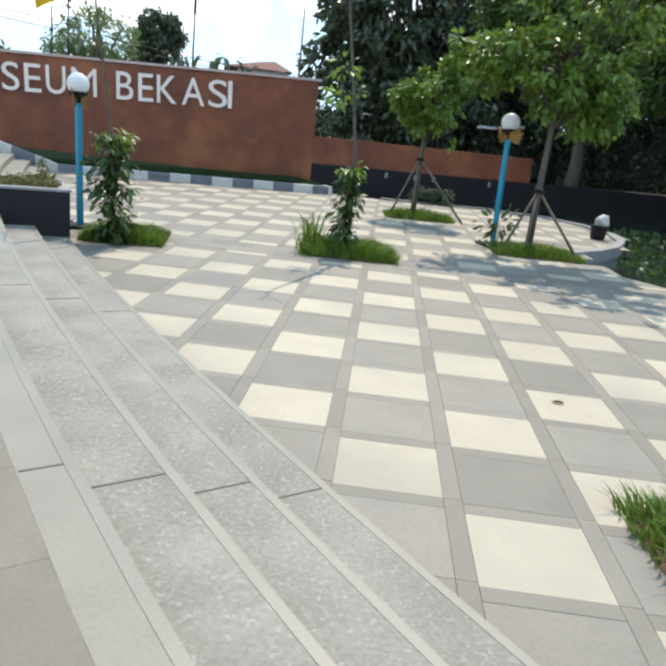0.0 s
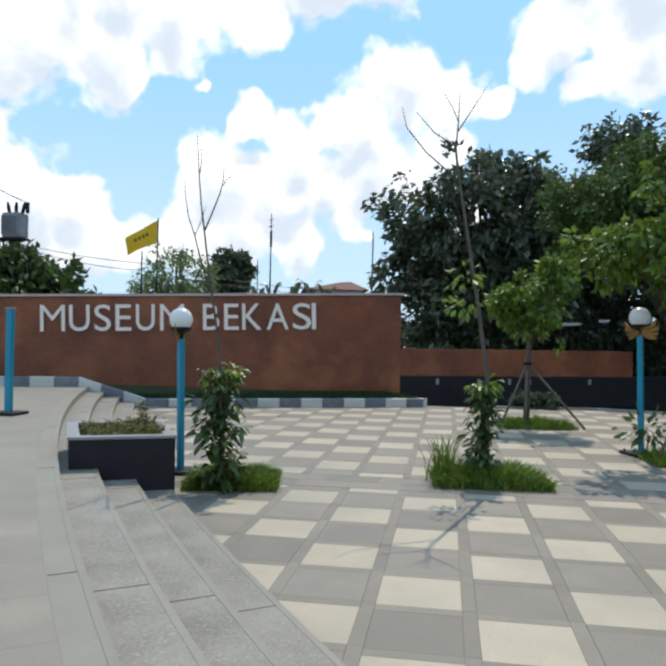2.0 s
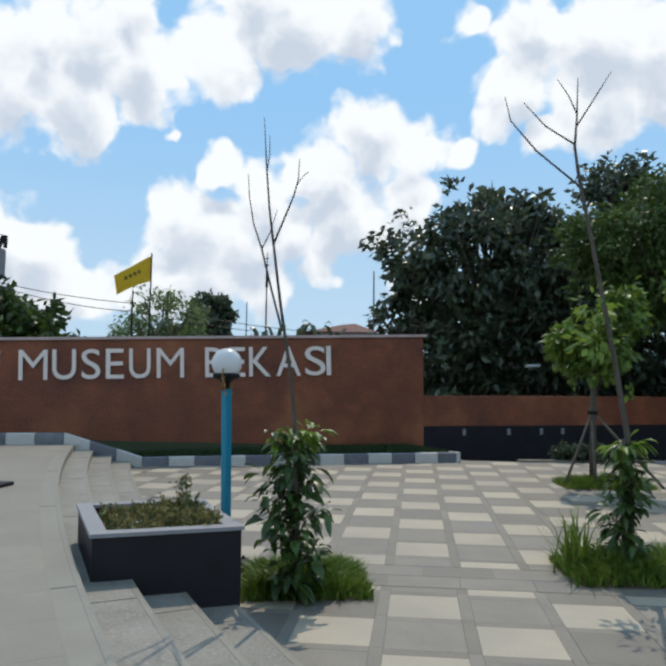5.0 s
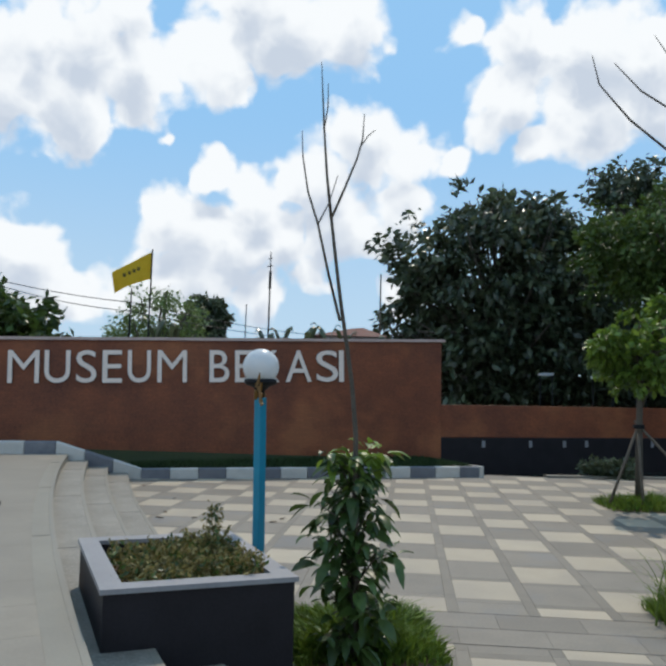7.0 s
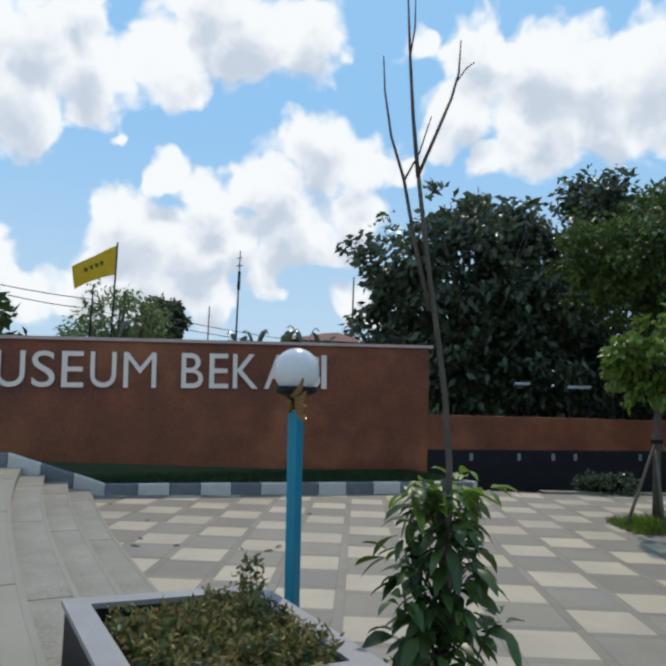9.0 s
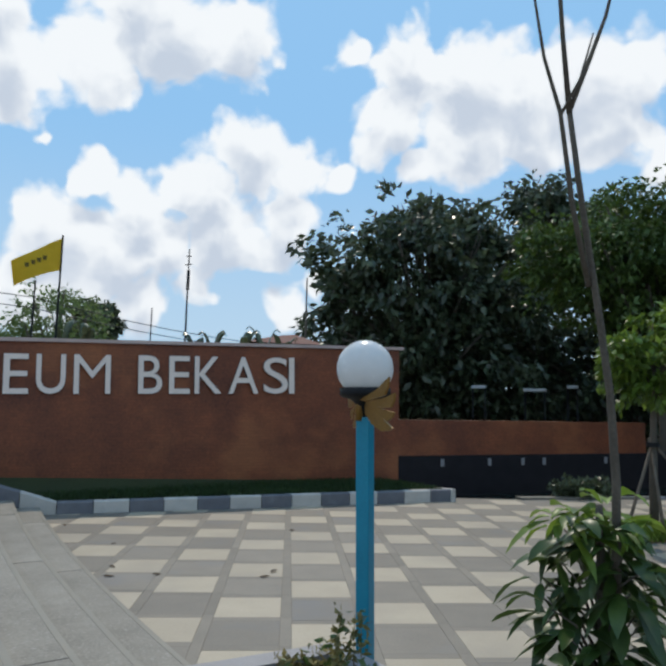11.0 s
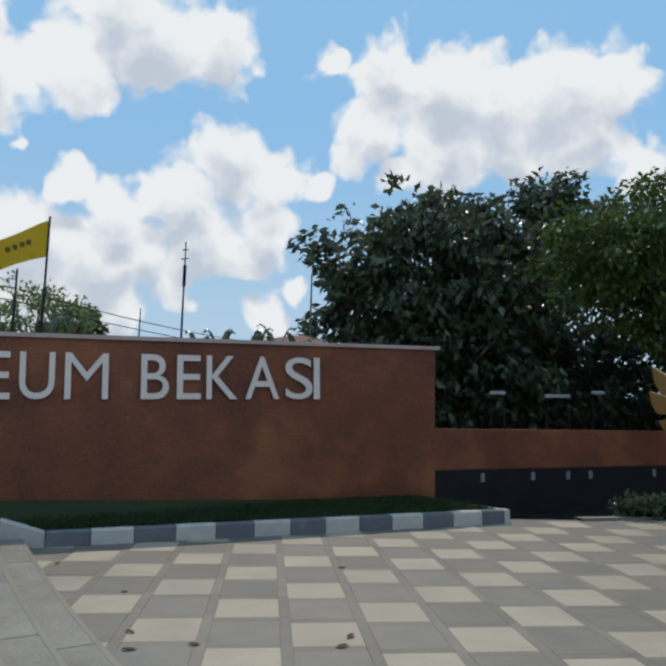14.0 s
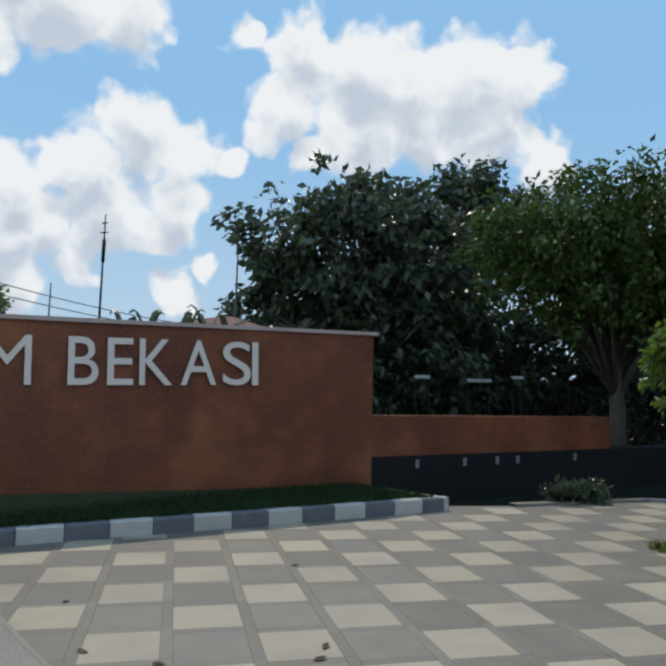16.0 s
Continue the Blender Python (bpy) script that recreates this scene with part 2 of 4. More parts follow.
brick_courses(BRICK)
CAPM = surf("pink_cap_stone", (0.42, 0.30, 0.27), (0.55, 0.42, 0.38), 3, 50, 0.5, 0.1)
LETTER = surf("brushed_steel", (0.78, 0.65, 0.57), (0.86, 0.73, 0.65), 5, 90, 0.4, 0.05)
LETTER_SIDE = surf("dark_return", (0.1, 0.09, 0.09), (0.16, 0.15, 0.15), 5, 90, 0.5, 0.05)
KW = surf("white_kerb_paint", (0.44, 0.41, 0.37), (0.58, 0.54, 0.49), 4, 60, 0.6, 0.15, spread=0.06, stain=((0.34, 0.33, 0.32), 3, 0.6, 0.6))
KB = surf("slate_kerb_paint", (0.105, 0.105, 0.12), (0.165, 0.165, 0.18), 4, 60, 0.6, 0.15, spread=0.1, stain=((0.26, 0.26, 0.27), 3, 0.6, 0.5))
TEAL = surf("teal_paint", (0.005, 0.19, 0.29), (0.01, 0.25, 0.37), 3, 60, 0.32, 0.04)
GLOBE = surf("opal_glass", (0.80, 0.80, 0.80), (0.86, 0.86, 0.86), 3, 20, 0.25, 0.0, trans=0.35)
BLACK = surf("black_iron", (0.008, 0.008, 0.009), (0.018, 0.018, 0.02), 8, 80, 0.6, 0.1, spec=0.2)
GOLD = surf("gold_paint", (0.20, 0.10, 0.018), (0.31, 0.165, 0.033), 8, 60, 0.4, 0.1, metal=0.35)
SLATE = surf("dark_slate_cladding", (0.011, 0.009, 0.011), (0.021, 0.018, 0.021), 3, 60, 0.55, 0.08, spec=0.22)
RIM = surf("grey_rim_stone", (0.205, 0.195, 0.20), (0.285, 0.272, 0.275), 3, 60, 0.5, 0.1)
SOIL = surf("soil", (0.07, 0.038, 0.02), (0.16, 0.085, 0.045), 9, 60, 0.95, 0.8, depth=0.03)
EARTH = surf("dark_earth", (0.03, 0.027, 0.02), (0.07, 0.06, 0.045), 1.2, 14, 0.95, 0.8, depth=0.05)
GRASS = surf("lawn_blades", (0.072, 0.130, 0.014), (0.186, 0.260, 0.035), 3, 30, 0.6, 0, spread=0.35, islands=True, trans=0.35)
# kerb turf and blades carry the wall's shade in their dark colour
LAWN = surf("shade_toned_turf", (0.017, 0.028, 0.006), (0.036, 0.050, 0.012), 2, 25, 0.95, 0.8, depth=0.03)
GRASSD = surf("shade_toned_kerb_blades", (0.018, 0.042, 0.009), (0.045, 0.083, 0.019), 3, 30, 0.7, 0, spread=0.35, islands=True, trans=0.2)
LEAFB = surf("bright_leaves", (0.10, 0.17, 0.02), (0.22, 0.31, 0.045), 1.5, 20, 0.42, 0, spread=0.3, islands=True, trans=0.4)
LEAFS = surf("young_tree_leaves", (0.085, 0.148, 0.02), (0.19, 0.275, 0.042), 1.5, 20, 0.4, 0, spread=0.4, islands=True, trans=0.35)
LEAFM = surf("shrub_leaves", (0.036, 0.068, 0.015), (0.082, 0.132, 0.029), 2, 20, 0.38, 0, spread=0.35, islands=True, trans=0.3)
LEAFD = surf("dark_leaves", (0.042, 0.062, 0.034), (0.115, 0.142, 0.072), 0.6, 8, 0.3, 0, spread=0.5, islands=True, trans=0.3, spec=0.6)
LEAFG = surf("rain_tree_leaves", (0.046, 0.085, 0.015), (0.110, 0.168, 0.030), 0.6, 8, 0.5, 0, spread=0.35, islands=True, trans=0.25)
LEAFP = surf("pale_leaves", (0.12, 0.18, 0.05), (0.2, 0.27, 0.09), 0.8, 8, 0.5, 0, spread=0.3, islands=True, trans=0.35)
DRY = surf("dry_herbs", (0.12, 0.105, 0.032), (0.31, 0.245, 0.085), 6, 40, 0.7, 0, spread=0.45, islands=True, trans=0.3)
BARK = surf("bark", (0.06, 0.05, 0.038), (0.13, 0.105, 0.08), 6, 60, 0.9, 0.6, depth=0.02)
POLEW = surf("weathered_pole", (0.09, 0.07, 0.055), (0.17, 0.135, 0.1), 6, 60, 0.85, 0.4)
WIRE = surf("cable", (0.01, 0.01, 0.012), (0.02, 0.02, 0.022), 6, 60, 0.6, 0)
STEELG = surf("grey_transformer_steel", (0.17, 0.18, 0.19), (0.26, 0.27, 0.28), 4, 50, 0.5, 0.1)
ROOF = surf("red_roof_tile", (0.085, 0.026, 0.02), (0.14, 0.042, 0.03), 3, 40, 0.8, 0.3, spread=0.15)
YEL = surf("yellow_cloth", (0.62, 0.46, 0.02), (0.76, 0.58, 0.05), 3, 60, 0.8, 0.1, trans=0.4)
INK = surf("faded_black_print", (0.10, 0.075, 0.01), (0.17, 0.125, 0.02), 8, 60, 0.8, 0)
PLASTER = surf("pale_far_plaster", (0.42, 0.42, 0.42), (0.56, 0.56, 0.55), 2, 30, 0.8, 0.1)
WATER = surf("pond_water", (0.012, 0.02, 0.015), (0.02, 0.03, 0.02), 1.5, 9, 0.14, 0.25, depth=0.03)


# ---- helpers ----
def thing(name, label, category, loc=(0, 0, 0), rz=0.0, group=""):
    ob = new(name)
    ob.empty_display_size = 0.1
    ob.matrix_world = pose(*loc, 0, 0, rz)
    return tagged(ob, label, category, group)


def part(name, bm, material, parent=None, label="", smooth=False):
    me = bpy.data.meshes.new(name)
    if smooth:
        for f in bm.faces:
            f.smooth = True
    bm.to_mesh(me)
    bm.free()
    me.materials.append(material)
    ob = new(name, me)
    ob.parent = parent
    if label:
        ob["label"] = label
    return ob


def solid(name, verts, faces, material, parent=None, label="", smooth=False):
    me = bpy.data.meshes.new(name)
    me.from_pydata([tuple(v) for v in verts], [], [tuple(f) for f in faces])
    me.materials.append(material)
    if smooth:
        me.polygons.foreach_set("use_smooth", [True] * len(me.polygons))
    me.update()
    ob = new(name, me)
    ob.parent = parent
    if label:
        ob["label"] = label
    return ob


def box_bm(size, centre=(0, 0, 0), bevel=0.0, rot=None):
    bm = bmesh.new()
    bmesh.ops.create_cube(bm, size=1)
    bmesh.ops.scale(bm, vec=size, verts=bm.verts)
    if bevel:
        bmesh.ops.bevel(bm, geom=bm.edges[:], offset=bevel, segments=2, affect="EDGES", profile=0.6)
    if rot is not None:
        bmesh.ops.transform(bm, matrix=rot, verts=bm.verts)
    bmesh.ops.translate(bm, vec=centre, verts=bm.verts)
    return bm


def tube(path, radii, sides=8):
    """Vertices and faces of a tapered tube along a path."""
    vs, fs = [], []
    prev = None
    for i, p in enumerate(path):
        p = Vector(p)
        a, b = Vector(path[max(0, i - 1)]), Vector(path[min(len(path) - 1, i + 1)])
        d = (b - a).normalized()
        u = d.orthogonal().normalized() if prev is None else (prev - d * prev.dot(d)).normalized()
        prev = u
        w = d.cross(u)
        for k in range(sides):
            t = 2 * math.pi * k / sides
            vs.append(p + (u * math.cos(t) + w * math.sin(t)) * radii[i])
    n = len(path)
    for i in range(n - 1):
        for k in range(sides):
            a, b = i * sides + k, i * sides + (k + 1) % sides
            fs.append((a, b, b + sides, a + sides))
    fs.append(tuple(range(sides - 1, -1, -1)))
    fs.append(tuple(range((n - 1) * sides, n * sides)))
    return vs, fs


def tubes(name, runs, material, parent=None, label="", sides=7):
    vs, fs = [], []
    for path, radii in runs:
        v, f = tube(path, radii, sides)
        o = len(vs)
        vs += v
        fs += [tuple(i + o for i in q) for q in f]
    return solid(name, vs, fs, material, parent, label, True)


def extrude_poly(pts, z0, z1):
    n = len(pts)
    vs = [(x, y, z0) for x, y in pts] + [(x, y, z1) for x, y in pts]
    fs = [tuple(range(n - 1, -1, -1)), tuple(range(n, 2 * n))]
    fs += [(i, (i + 1) % n, n + (i + 1) % n, n + i) for i in range(n)]
    return vs, fs


def leaves(name, places, size, material, parent, label="", droop=0.3, slim=0.45, seed=1, spread=0.35, outward=None):
    """Many single leaves, each a folded blade of four vertices, at the given places."""
    rng = np.random.default_rng(seed)
    p = np.asarray(places, float)
    n = len(p)
    d = rng.normal(size=(n, 3))
    if outward is not None:
        d = d * 0.6 + outward
    d[:, 2] -= droop * 2
    d /= np.linalg.norm(d, axis=1)[:, None]
    s = np.cross(d, rng.normal(size=(n, 3)))
    s /= np.linalg.norm(s, axis=1)[:, None] + 1e-9
    nn = np.cross(d, s)
    L = (size * (1 + spread * rng.uniform(-1, 1, n)))[:, None]
    a = p
    b = p + d * L * 0.45 + s * L * slim * 0.5 + nn * L * 0.07
    c = p + d * L - nn * L * 0.08
    e = p + d * L * 0.45 - s * L * slim * 0.5 + nn * L * 0.07
    vs = np.stack([a, b, c, e], 1).reshape(-1, 3)
    me = bpy.data.meshes.new(name)
    me.vertices.add(4 * n)
    me.vertices.foreach_set("co", vs.ravel())
    me.loops.add(6 * n)
    idx = (np.arange(n)[:, None] * 4 + np.array([0, 1, 2, 0, 2, 3])).ravel()
    me.loops.foreach_set("vertex_index", idx.astype(np.int32))
    me.polygons.add(2 * n)
    me.polygons.foreach_set("loop_start", np.arange(0, 6 * n, 3, dtype=np.int32))
    me.update(calc_edges=True)
    me.materials.append(material)
    ob = new(name, me)
    ob.parent = parent
    if label:
        ob["label"] = label
    return ob


def long_leaves(name, places, size, material, parent, label="", seed=1, outward=None, slim=0.3, sag=0.5):
    """Long arching leaves with a folded midrib: five cross rows of three vertices, bending down to the tip."""
    rng = np.random.default_rng(seed)
    p = np.asarray(places, float)
    n = len(p)
    d = np.asarray(outward, float) + rng.normal(size=(n, 3)) * 0.25
    d /= np.linalg.norm(d, axis=1)[:, None]
    side = np.cross(d, (0, 0, 1.0)) + rng.normal(size=(n, 3)) * 0.25
    side /= np.linalg.norm(side, axis=1)[:, None]
    L = size * rng.uniform(0.65, 1.3, n)[:, None]
    drop = rng.uniform(0.5, 1.3, n)[:, None] * sag
    rows = []
    for t, w in ((0.0, 0.12), (0.25, 0.75), (0.5, 1.0), (0.78, 0.68), (1.0, 0.04)):
        mid = p + d * L * t * (1 - 0.25 * t * drop) - np.array((0, 0, 1.0)) * L * drop * t * t * 0.8
        rows.append(np.stack([mid - side * L * slim * 0.5 * w + (0, 0, 0.012 * w), mid, mid + side * L * slim * 0.5 * w + (0, 0, 0.012 * w)], 1))
    V = np.concatenate(rows, 1).reshape(-1, 3)
    quads = [(3 * r + c, 3 * r + c + 1, 3 * r + c + 4, 3 * r + c + 3) for r in range(4) for c in range(2)]
    faces = (np.arange(n)[:, None, None] * 15 + np.array(quads)[None]).reshape(-1, 4).tolist()
    return solid(name, V.tolist(), faces, material, parent, label, True)


def clumps(centre, radii, count, per, clump, rng, shell=0.55, gaps=0.0):
    """Points in a crown: clumps near the shell of an uneven ellipsoid, leaves round each."""
    c, r = np.array(centre, float), np.array(radii, float)
    d = rng.normal(size=(count, 3))
    d /= np.linalg.norm(d, axis=1)[:, None]
    lump = 1 + 0.2 * np.sin(3.1 * d[:, 0] * 2 + d[:, 2] * 4 + c[0]) + 0.16 * np.sin(7 * d[:, 1] + 5 * d[:, 0] + 3 * d[:, 2] + c[1])
    f = (shell + (1 - shell) * rng.uniform(0, 1, count)) * lump
    k = c + d * f[:, None] * r
    q = rng.normal(size=(count * per, 3))
    q /= np.linalg.norm(q, axis=1)[:, None]
    pts = np.repeat(k, per, 0) + q * (rng.uniform(0, 1, (count * per, 1)) ** 0.6) * clump * np.repeat(rng.uniform(0.8, 1.7, (count, 1)), per, 0)
    out = np.repeat(d, per, 0)
    return pts, out


# ---- ground ----
EYE_ARC = (57.26, 43.25)
ARC_R, TREAD, RISE = 72.29, 0.405, 0.13


def arc(r, a):
    return (EYE_ARC[0] + r * math.cos(a), EYE_ARC[1] + r * math.sin(a))


A0, A1 = math.atan2(-9.5 - EYE_ARC[1], 6.5 - EYE_ARC[0]), math.atan2(15.6 - EYE_ARC[1], -9.4 - EYE_ARC[0])
A0, A1 = A0 % (2 * math.pi), A1 % (2 * math.pi)


def wall_at(s, off=0.0):
    """A plan point s metres along the sign wall's face and off metres behind it."""
    return (-4.92 + s * WU[0] - off * WU[1], 18.0 + s * WU[1] + off * WU[0])


WALL_ANGLE = radians(20.5)
WU = (math.cos(WALL_ANGLE), math.sin(WALL_ANGLE))

ground = solid("ground", [(-600, -600, -0.62), (600, -600, -0.62), (600, 600, -0.62), (-600, 600, -0.62)], [(0, 1, 2, 3)], EARTH)
tagged(ground, "dark bare earth round the plaza", "ground", kind="structure")

# Plaza outline: along the steps' foot, the kerb, the pond edge with its round lobe
foot = [arc(ARC_R + 0.05, A0 + (A1 - A0) * i / 40) for i in range(41)]
edge = [(-8.9, 15.6), (-1.5, 17.6), (0.0, 17.5), (3.3, 17.9), (4.9, 17.3), (5.8, 15.9), (6.05, 14.3), (5.85, 12.8), (5.3, 11.5), (4.6, 10.5), (3.85, 9.7), (3.7, 8.4), (4.6, 7.15), (6.0, 4.6), (7.4, 1.5), (9.5, -3.0), (9.5, -9.5)]
outline = foot + edge
vs, fs = extrude_poly(outline, -0.5, -0.0052)
plaza = solid("plaza_floor", vs, fs, JOINT)
tagged(plaza, "checkered stone plaza floor of cream and grey tiles", "floor", kind="structure")


def inside(x, y, poly):
    c, j = False, len(poly) - 1
    for i in range(len(poly)):
        (xi, yi), (xj, yj) = poly[i], poly[j]
        if (yi > y) != (yj > y) and x < (xj - xi) * (y - yi) / (yj - yi) + xi:
            c = not c
        j = i
    return c


# Pale raised rim round the lobe
rim = edge[2:11]
vs, fs = [], []
cx, cy = 1.5, 12.0
for i, (x, y) in enumerate(rim):
    d = Vector((x - cx, y - cy)).normalized()
    for k, (o, z) in enumerate(((-0.16, -0.02), (-0.16, 0.05), (0.06, 0.05), (0.06, -0.5))):
        vs.append((x + d.x * o, y + d.y * o, z))
n = len(rim)
for i in range(n - 1):
    for k in range(3):
        a = i * 4 + k
        fs.append((a, a + 1, a + 5, a + 4))
kr = solid("pond_rim", vs, [f for f in fs if vs[f[0]][0] < 2.4], STRIP)
solid("pale_rim", vs, [f for f in fs if vs[f[0]][0] >= 2.4], RIM, kr, "smooth grey stretch of the rim")
tagged(kr, "grey stone rim along the pond edge", "rim", kind="structure")

pond = solid("water", [(-3, 6, -0.2), (40, -12, -0.2), (40, 24, -0.2), wall_at(16, 0.02) + (-0.2,), wall_at(2.5, 0.02) + (-0.2,), (-3.0, 17.5, -0.2)], [(0, 1, 2, 3, 4, 5)], WATER)
tagged(pond, "dark still pond water beside the plaza", "water", kind="structure")

# ---- steps and platform ----
NSEG = 36
PLATZ = RISE * 4
PLAT_R = ARC_R + TREAD * 3 + 0.21
steps = thing("steps", "four long curved grey granite steps down to the plaza", "steps")
steps["kind"] = "structure"


def arc_slab(r0, r1, z0, z1, a0=A0, a1=A1, seg=NSEG):
    vs, fs = [], []
    for i in range(seg + 1):
        a = a0 + (a1 - a0) * i / seg
        for r, z in ((r0, z0), (r0, z1), (r1, z1), (r1, z0)):
            vs.append((*arc(r, a), z))
    for i in range(seg):
        for k in range(4):
            p, q = i * 4 + k, i * 4 + (k + 1) % 4
            fs.append((p, p + 4, q + 4, q))
    fs += [(3, 2, 1, 0), tuple(seg * 4 + k for k in range(4))]
    return vs, fs


for k in range(4):
    r0 = ARC_R + TREAD * k
    z1 = RISE * (k + 1)
    v, f = arc_slab(r0 + 0.045, r0 + (TREAD if k < 3 else 0.165) + 0.045, -0.3, z1 - 0.002)
    solid("tread", v, f, STEP if k < 3 else BORDER, steps)
    v, f = arc_slab(r0, r0 + 0.0445, -0.3, z1)
    solid("nosing", v, f, NOSING, steps, "pale smooth nosing strip")
# joints across the treads
for k in range(4):
    for j in range(9):
        a = A0 + (A1 - A0) * (j + 0.242) / 9 + 0.0002 * k
        r0 = ARC_R + TREAD * k
        v, f = arc_slab(r0 + 0.045, r0 + (TREAD if k < 3 else 0.16) + 0.04, RISE * (k + 1) - 0.01, RISE * (k + 1) + 0.0005, a, a + 0.00013, 1)
        solid("joint", v, f, GROUT, steps)
v, f = arc_slab(PLAT_R, ARC_R + 16, -0.3, PLATZ - 0.003)
plat = tagged(solid("platform_floor", v, f, PBED), "pale stone platform above the steps", "floor", kind="structure")

# ---- sign wall ----
S0, S1, WT = -16.0, 2.72, 0.35


def top_z(s):
    return 3.30 + 0.031 * (s - 2.7)


sign_wall = thing("sign_wall", "tall terracotta rendered wall with a pale cap", "wall")
sign_wall["kind"] = "structure"
vs = []
for s in (S0, S1):
    for off in (0, WT):
        for z in (-0.3, top_z(s)):
            vs.append((*wall_at(s, off), z))
fs = [(0, 4, 5, 1), (2, 3, 7, 6), (0, 1, 3, 2), (4, 6, 7, 5), (1, 5, 7, 3), (0, 2, 6, 4)]
solid("wall_body", vs, fs, BRICK, sign_wall)
vs = []
for s in (S0 - 0.05, S1 + 0.09):
    for off in (-0.07, WT + 0.07):
        for z in (top_z(s) + 0.004, top_z(s) + 0.075):
            vs.append((*wall_at(s, off), z))
solid("cap", vs, fs, CAPM, sign_wall, "thin pinkish coping")

LETTERS = [("M", -7.90, -7.23), ("U", -7.12, -6.56), ("S", -6.43, -5.98), ("E", -5.85, -5.41), ("U", -5.28, -4.75), ("M", -4.60, -3.91),
           ("B", -3.37, -2.89), ("E", -2.75, -2.32), ("K", -2.22, -1.64), ("A", -1.49, -0.82), ("S", -0.70, -0.13), ("I", -0.11, 0.02)]
SLOPE = math.atan(0.0275)
for ch, s0, s1 in LETTERS:
    cu = bpy.data.curves.new("letter", "FONT")
    cu.body, cu.size, cu.extrude, cu.offset, cu.resolution_u = ch, 1.0, 0.032, -0.004 if ch == "M" else 0.002, 6
    tmp = new("letter_tmp", cu)
    dg = bpy.context.evaluated_depsgraph_get()
    me = bpy.data.meshes.new_from_object(tmp.evaluated_get(dg))
    bpy.data.objects.remove(tmp)
    co = np.array([v.co[:] for v in me.vertices])
    lo, hi = co.min(0), co.max(0)
    h = 0.80 + 0.006 * s0
    co[:, 0] = (co[:, 0] - lo[0]) / (hi[0] - lo[0]) * (s1 - s0)
    co[:, 1] = (co[:, 1] - lo[1]) / (hi[1] - lo[1]) * h
    me.vertices.foreach_set("co", co.ravel())
    me.materials.clear()
    me.materials.append(LETTER)
    me.materials.append(LETTER_SIDE)
    for p in me.polygons:
        p.material_index = 0 if abs(p.normal.z) > 0.5 else 1
    me.update()
    ob = new("sign_letter", me)
    ob.matrix_world = pose(*wall_at(s0, -0.0345), 2.19 + 0.0265 * s0, 90, 0, math.degrees(WALL_ANGLE)) @ Matrix.Rotation(SLOPE, 4, "Z")
    tagged(ob, "raised brushed steel capital letter on the terracotta wall", "letter", "letters on the sign wall")

# low wall over the pond
low = thing("low_wall", "low terracotta wall on a dark slate base over the pond", "wall")
low["kind"] = "structure"


def wall_box(s0, s1, o0, o1, z0, z1):
    vs = [(*wall_at(s, o), z) for s in (s0, s1) for o in (o0, o1) for z in (z0, z1)]
    return vs, [(0, 4, 5, 1), (2, 3, 7, 6), (0, 1, 3, 2), (4, 6, 7, 5), (1, 5, 7, 3), (0, 2, 6, 4)]


v, f = wall_box(S1 + 0.004, 10.9, 0.1, 0.4, 0.78, 1.64)
solid("wall_body", v, f, BRICK, low)
v, f = wall_box(S1 + 0.004, 30, 0.0, 0.7, -0.6, 0.776)
solid("base", v, f, SLATE, low, "dark slate-clad base")

for s in (3.9, 5.3, 6.35, 7.05, 9.2):
    v, f = wall_box(s, s + 0.09, -0.03, 0.004, 0.52, 0.7)
    solid("spout", v, f, RIM, low, "small pale drain spout")

# ---- kerb and its lawn ----
kerb = thing("kerb", "kerb of alternating white and slate painted blocks", "kerb")
kerb["kind"] = "structure"
K0, K1 = Vector((-8.88, 14.74)), Vector((-1.46, 17.0))
KD = (K1 - K0).normalized()
KN = Vector((-KD.y, KD.x))
KLEN = (K1 - K0).length


def kerb_block(a, b, za, zb, mat, d=KD, n=KN, origin=K0, wide=0.17):
    vs = []
    g = 0.006
    for s, z in ((a + g, za), (b - g, zb)):
        for o, zz in ((0, z - 0.6), (0, z - 0.025), (0.025, z), (wide, z), (wide, z - 0.6)):
            p = origin + d * s + n * o
            vs.append((p.x, p.y, zz))
    fs = [(0, 1, 6, 5), (1, 2, 7, 6), (2, 3, 8, 7), (3, 4, 9, 8), (4, 3, 2, 1, 0), (5, 6, 7, 8, 9)]
    solid("kerb_block", vs, fs, mat, kerb)


NB = 13
for i in range(NB):
    kerb_block(KLEN * i / NB, KLEN * (i + 1) / NB, 0.215 + 0.035 * i / NB, 0.215 + 0.035 * (i + 1) / NB, KB if i % 2 == 0 else KW)
for i in range(3):
    kerb_block(-1.75 + 1.75 * i / 3, -1.75 + 1.75 * (i + 1) / 3, 0.78 - 0.565 * i / 3, 0.78 - 0.565 * (i + 1) / 3, KW if i % 2 == 0 else KB)
for i in range(10):
    kerb_block(-1.75 - 0.62 * (i + 1), -1.75 - 0.62 * i, 0.78, 0.78, KB if i % 2 == 0 else KW)
KR = Vector(wall_at(2.3)) - K1
for i in range(4):
    kerb_block(KR.length * i / 4, KR.length * (i + 1) / 4, 0.25, 0.25, KW if i % 2 == 0 else KB, KR.normalized(), Vector((-KR.y, KR.x)).normalized(), K1, 0.12)
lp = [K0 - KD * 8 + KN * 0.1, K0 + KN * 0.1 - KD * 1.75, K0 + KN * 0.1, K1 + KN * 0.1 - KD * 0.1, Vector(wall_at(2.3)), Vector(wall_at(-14))]
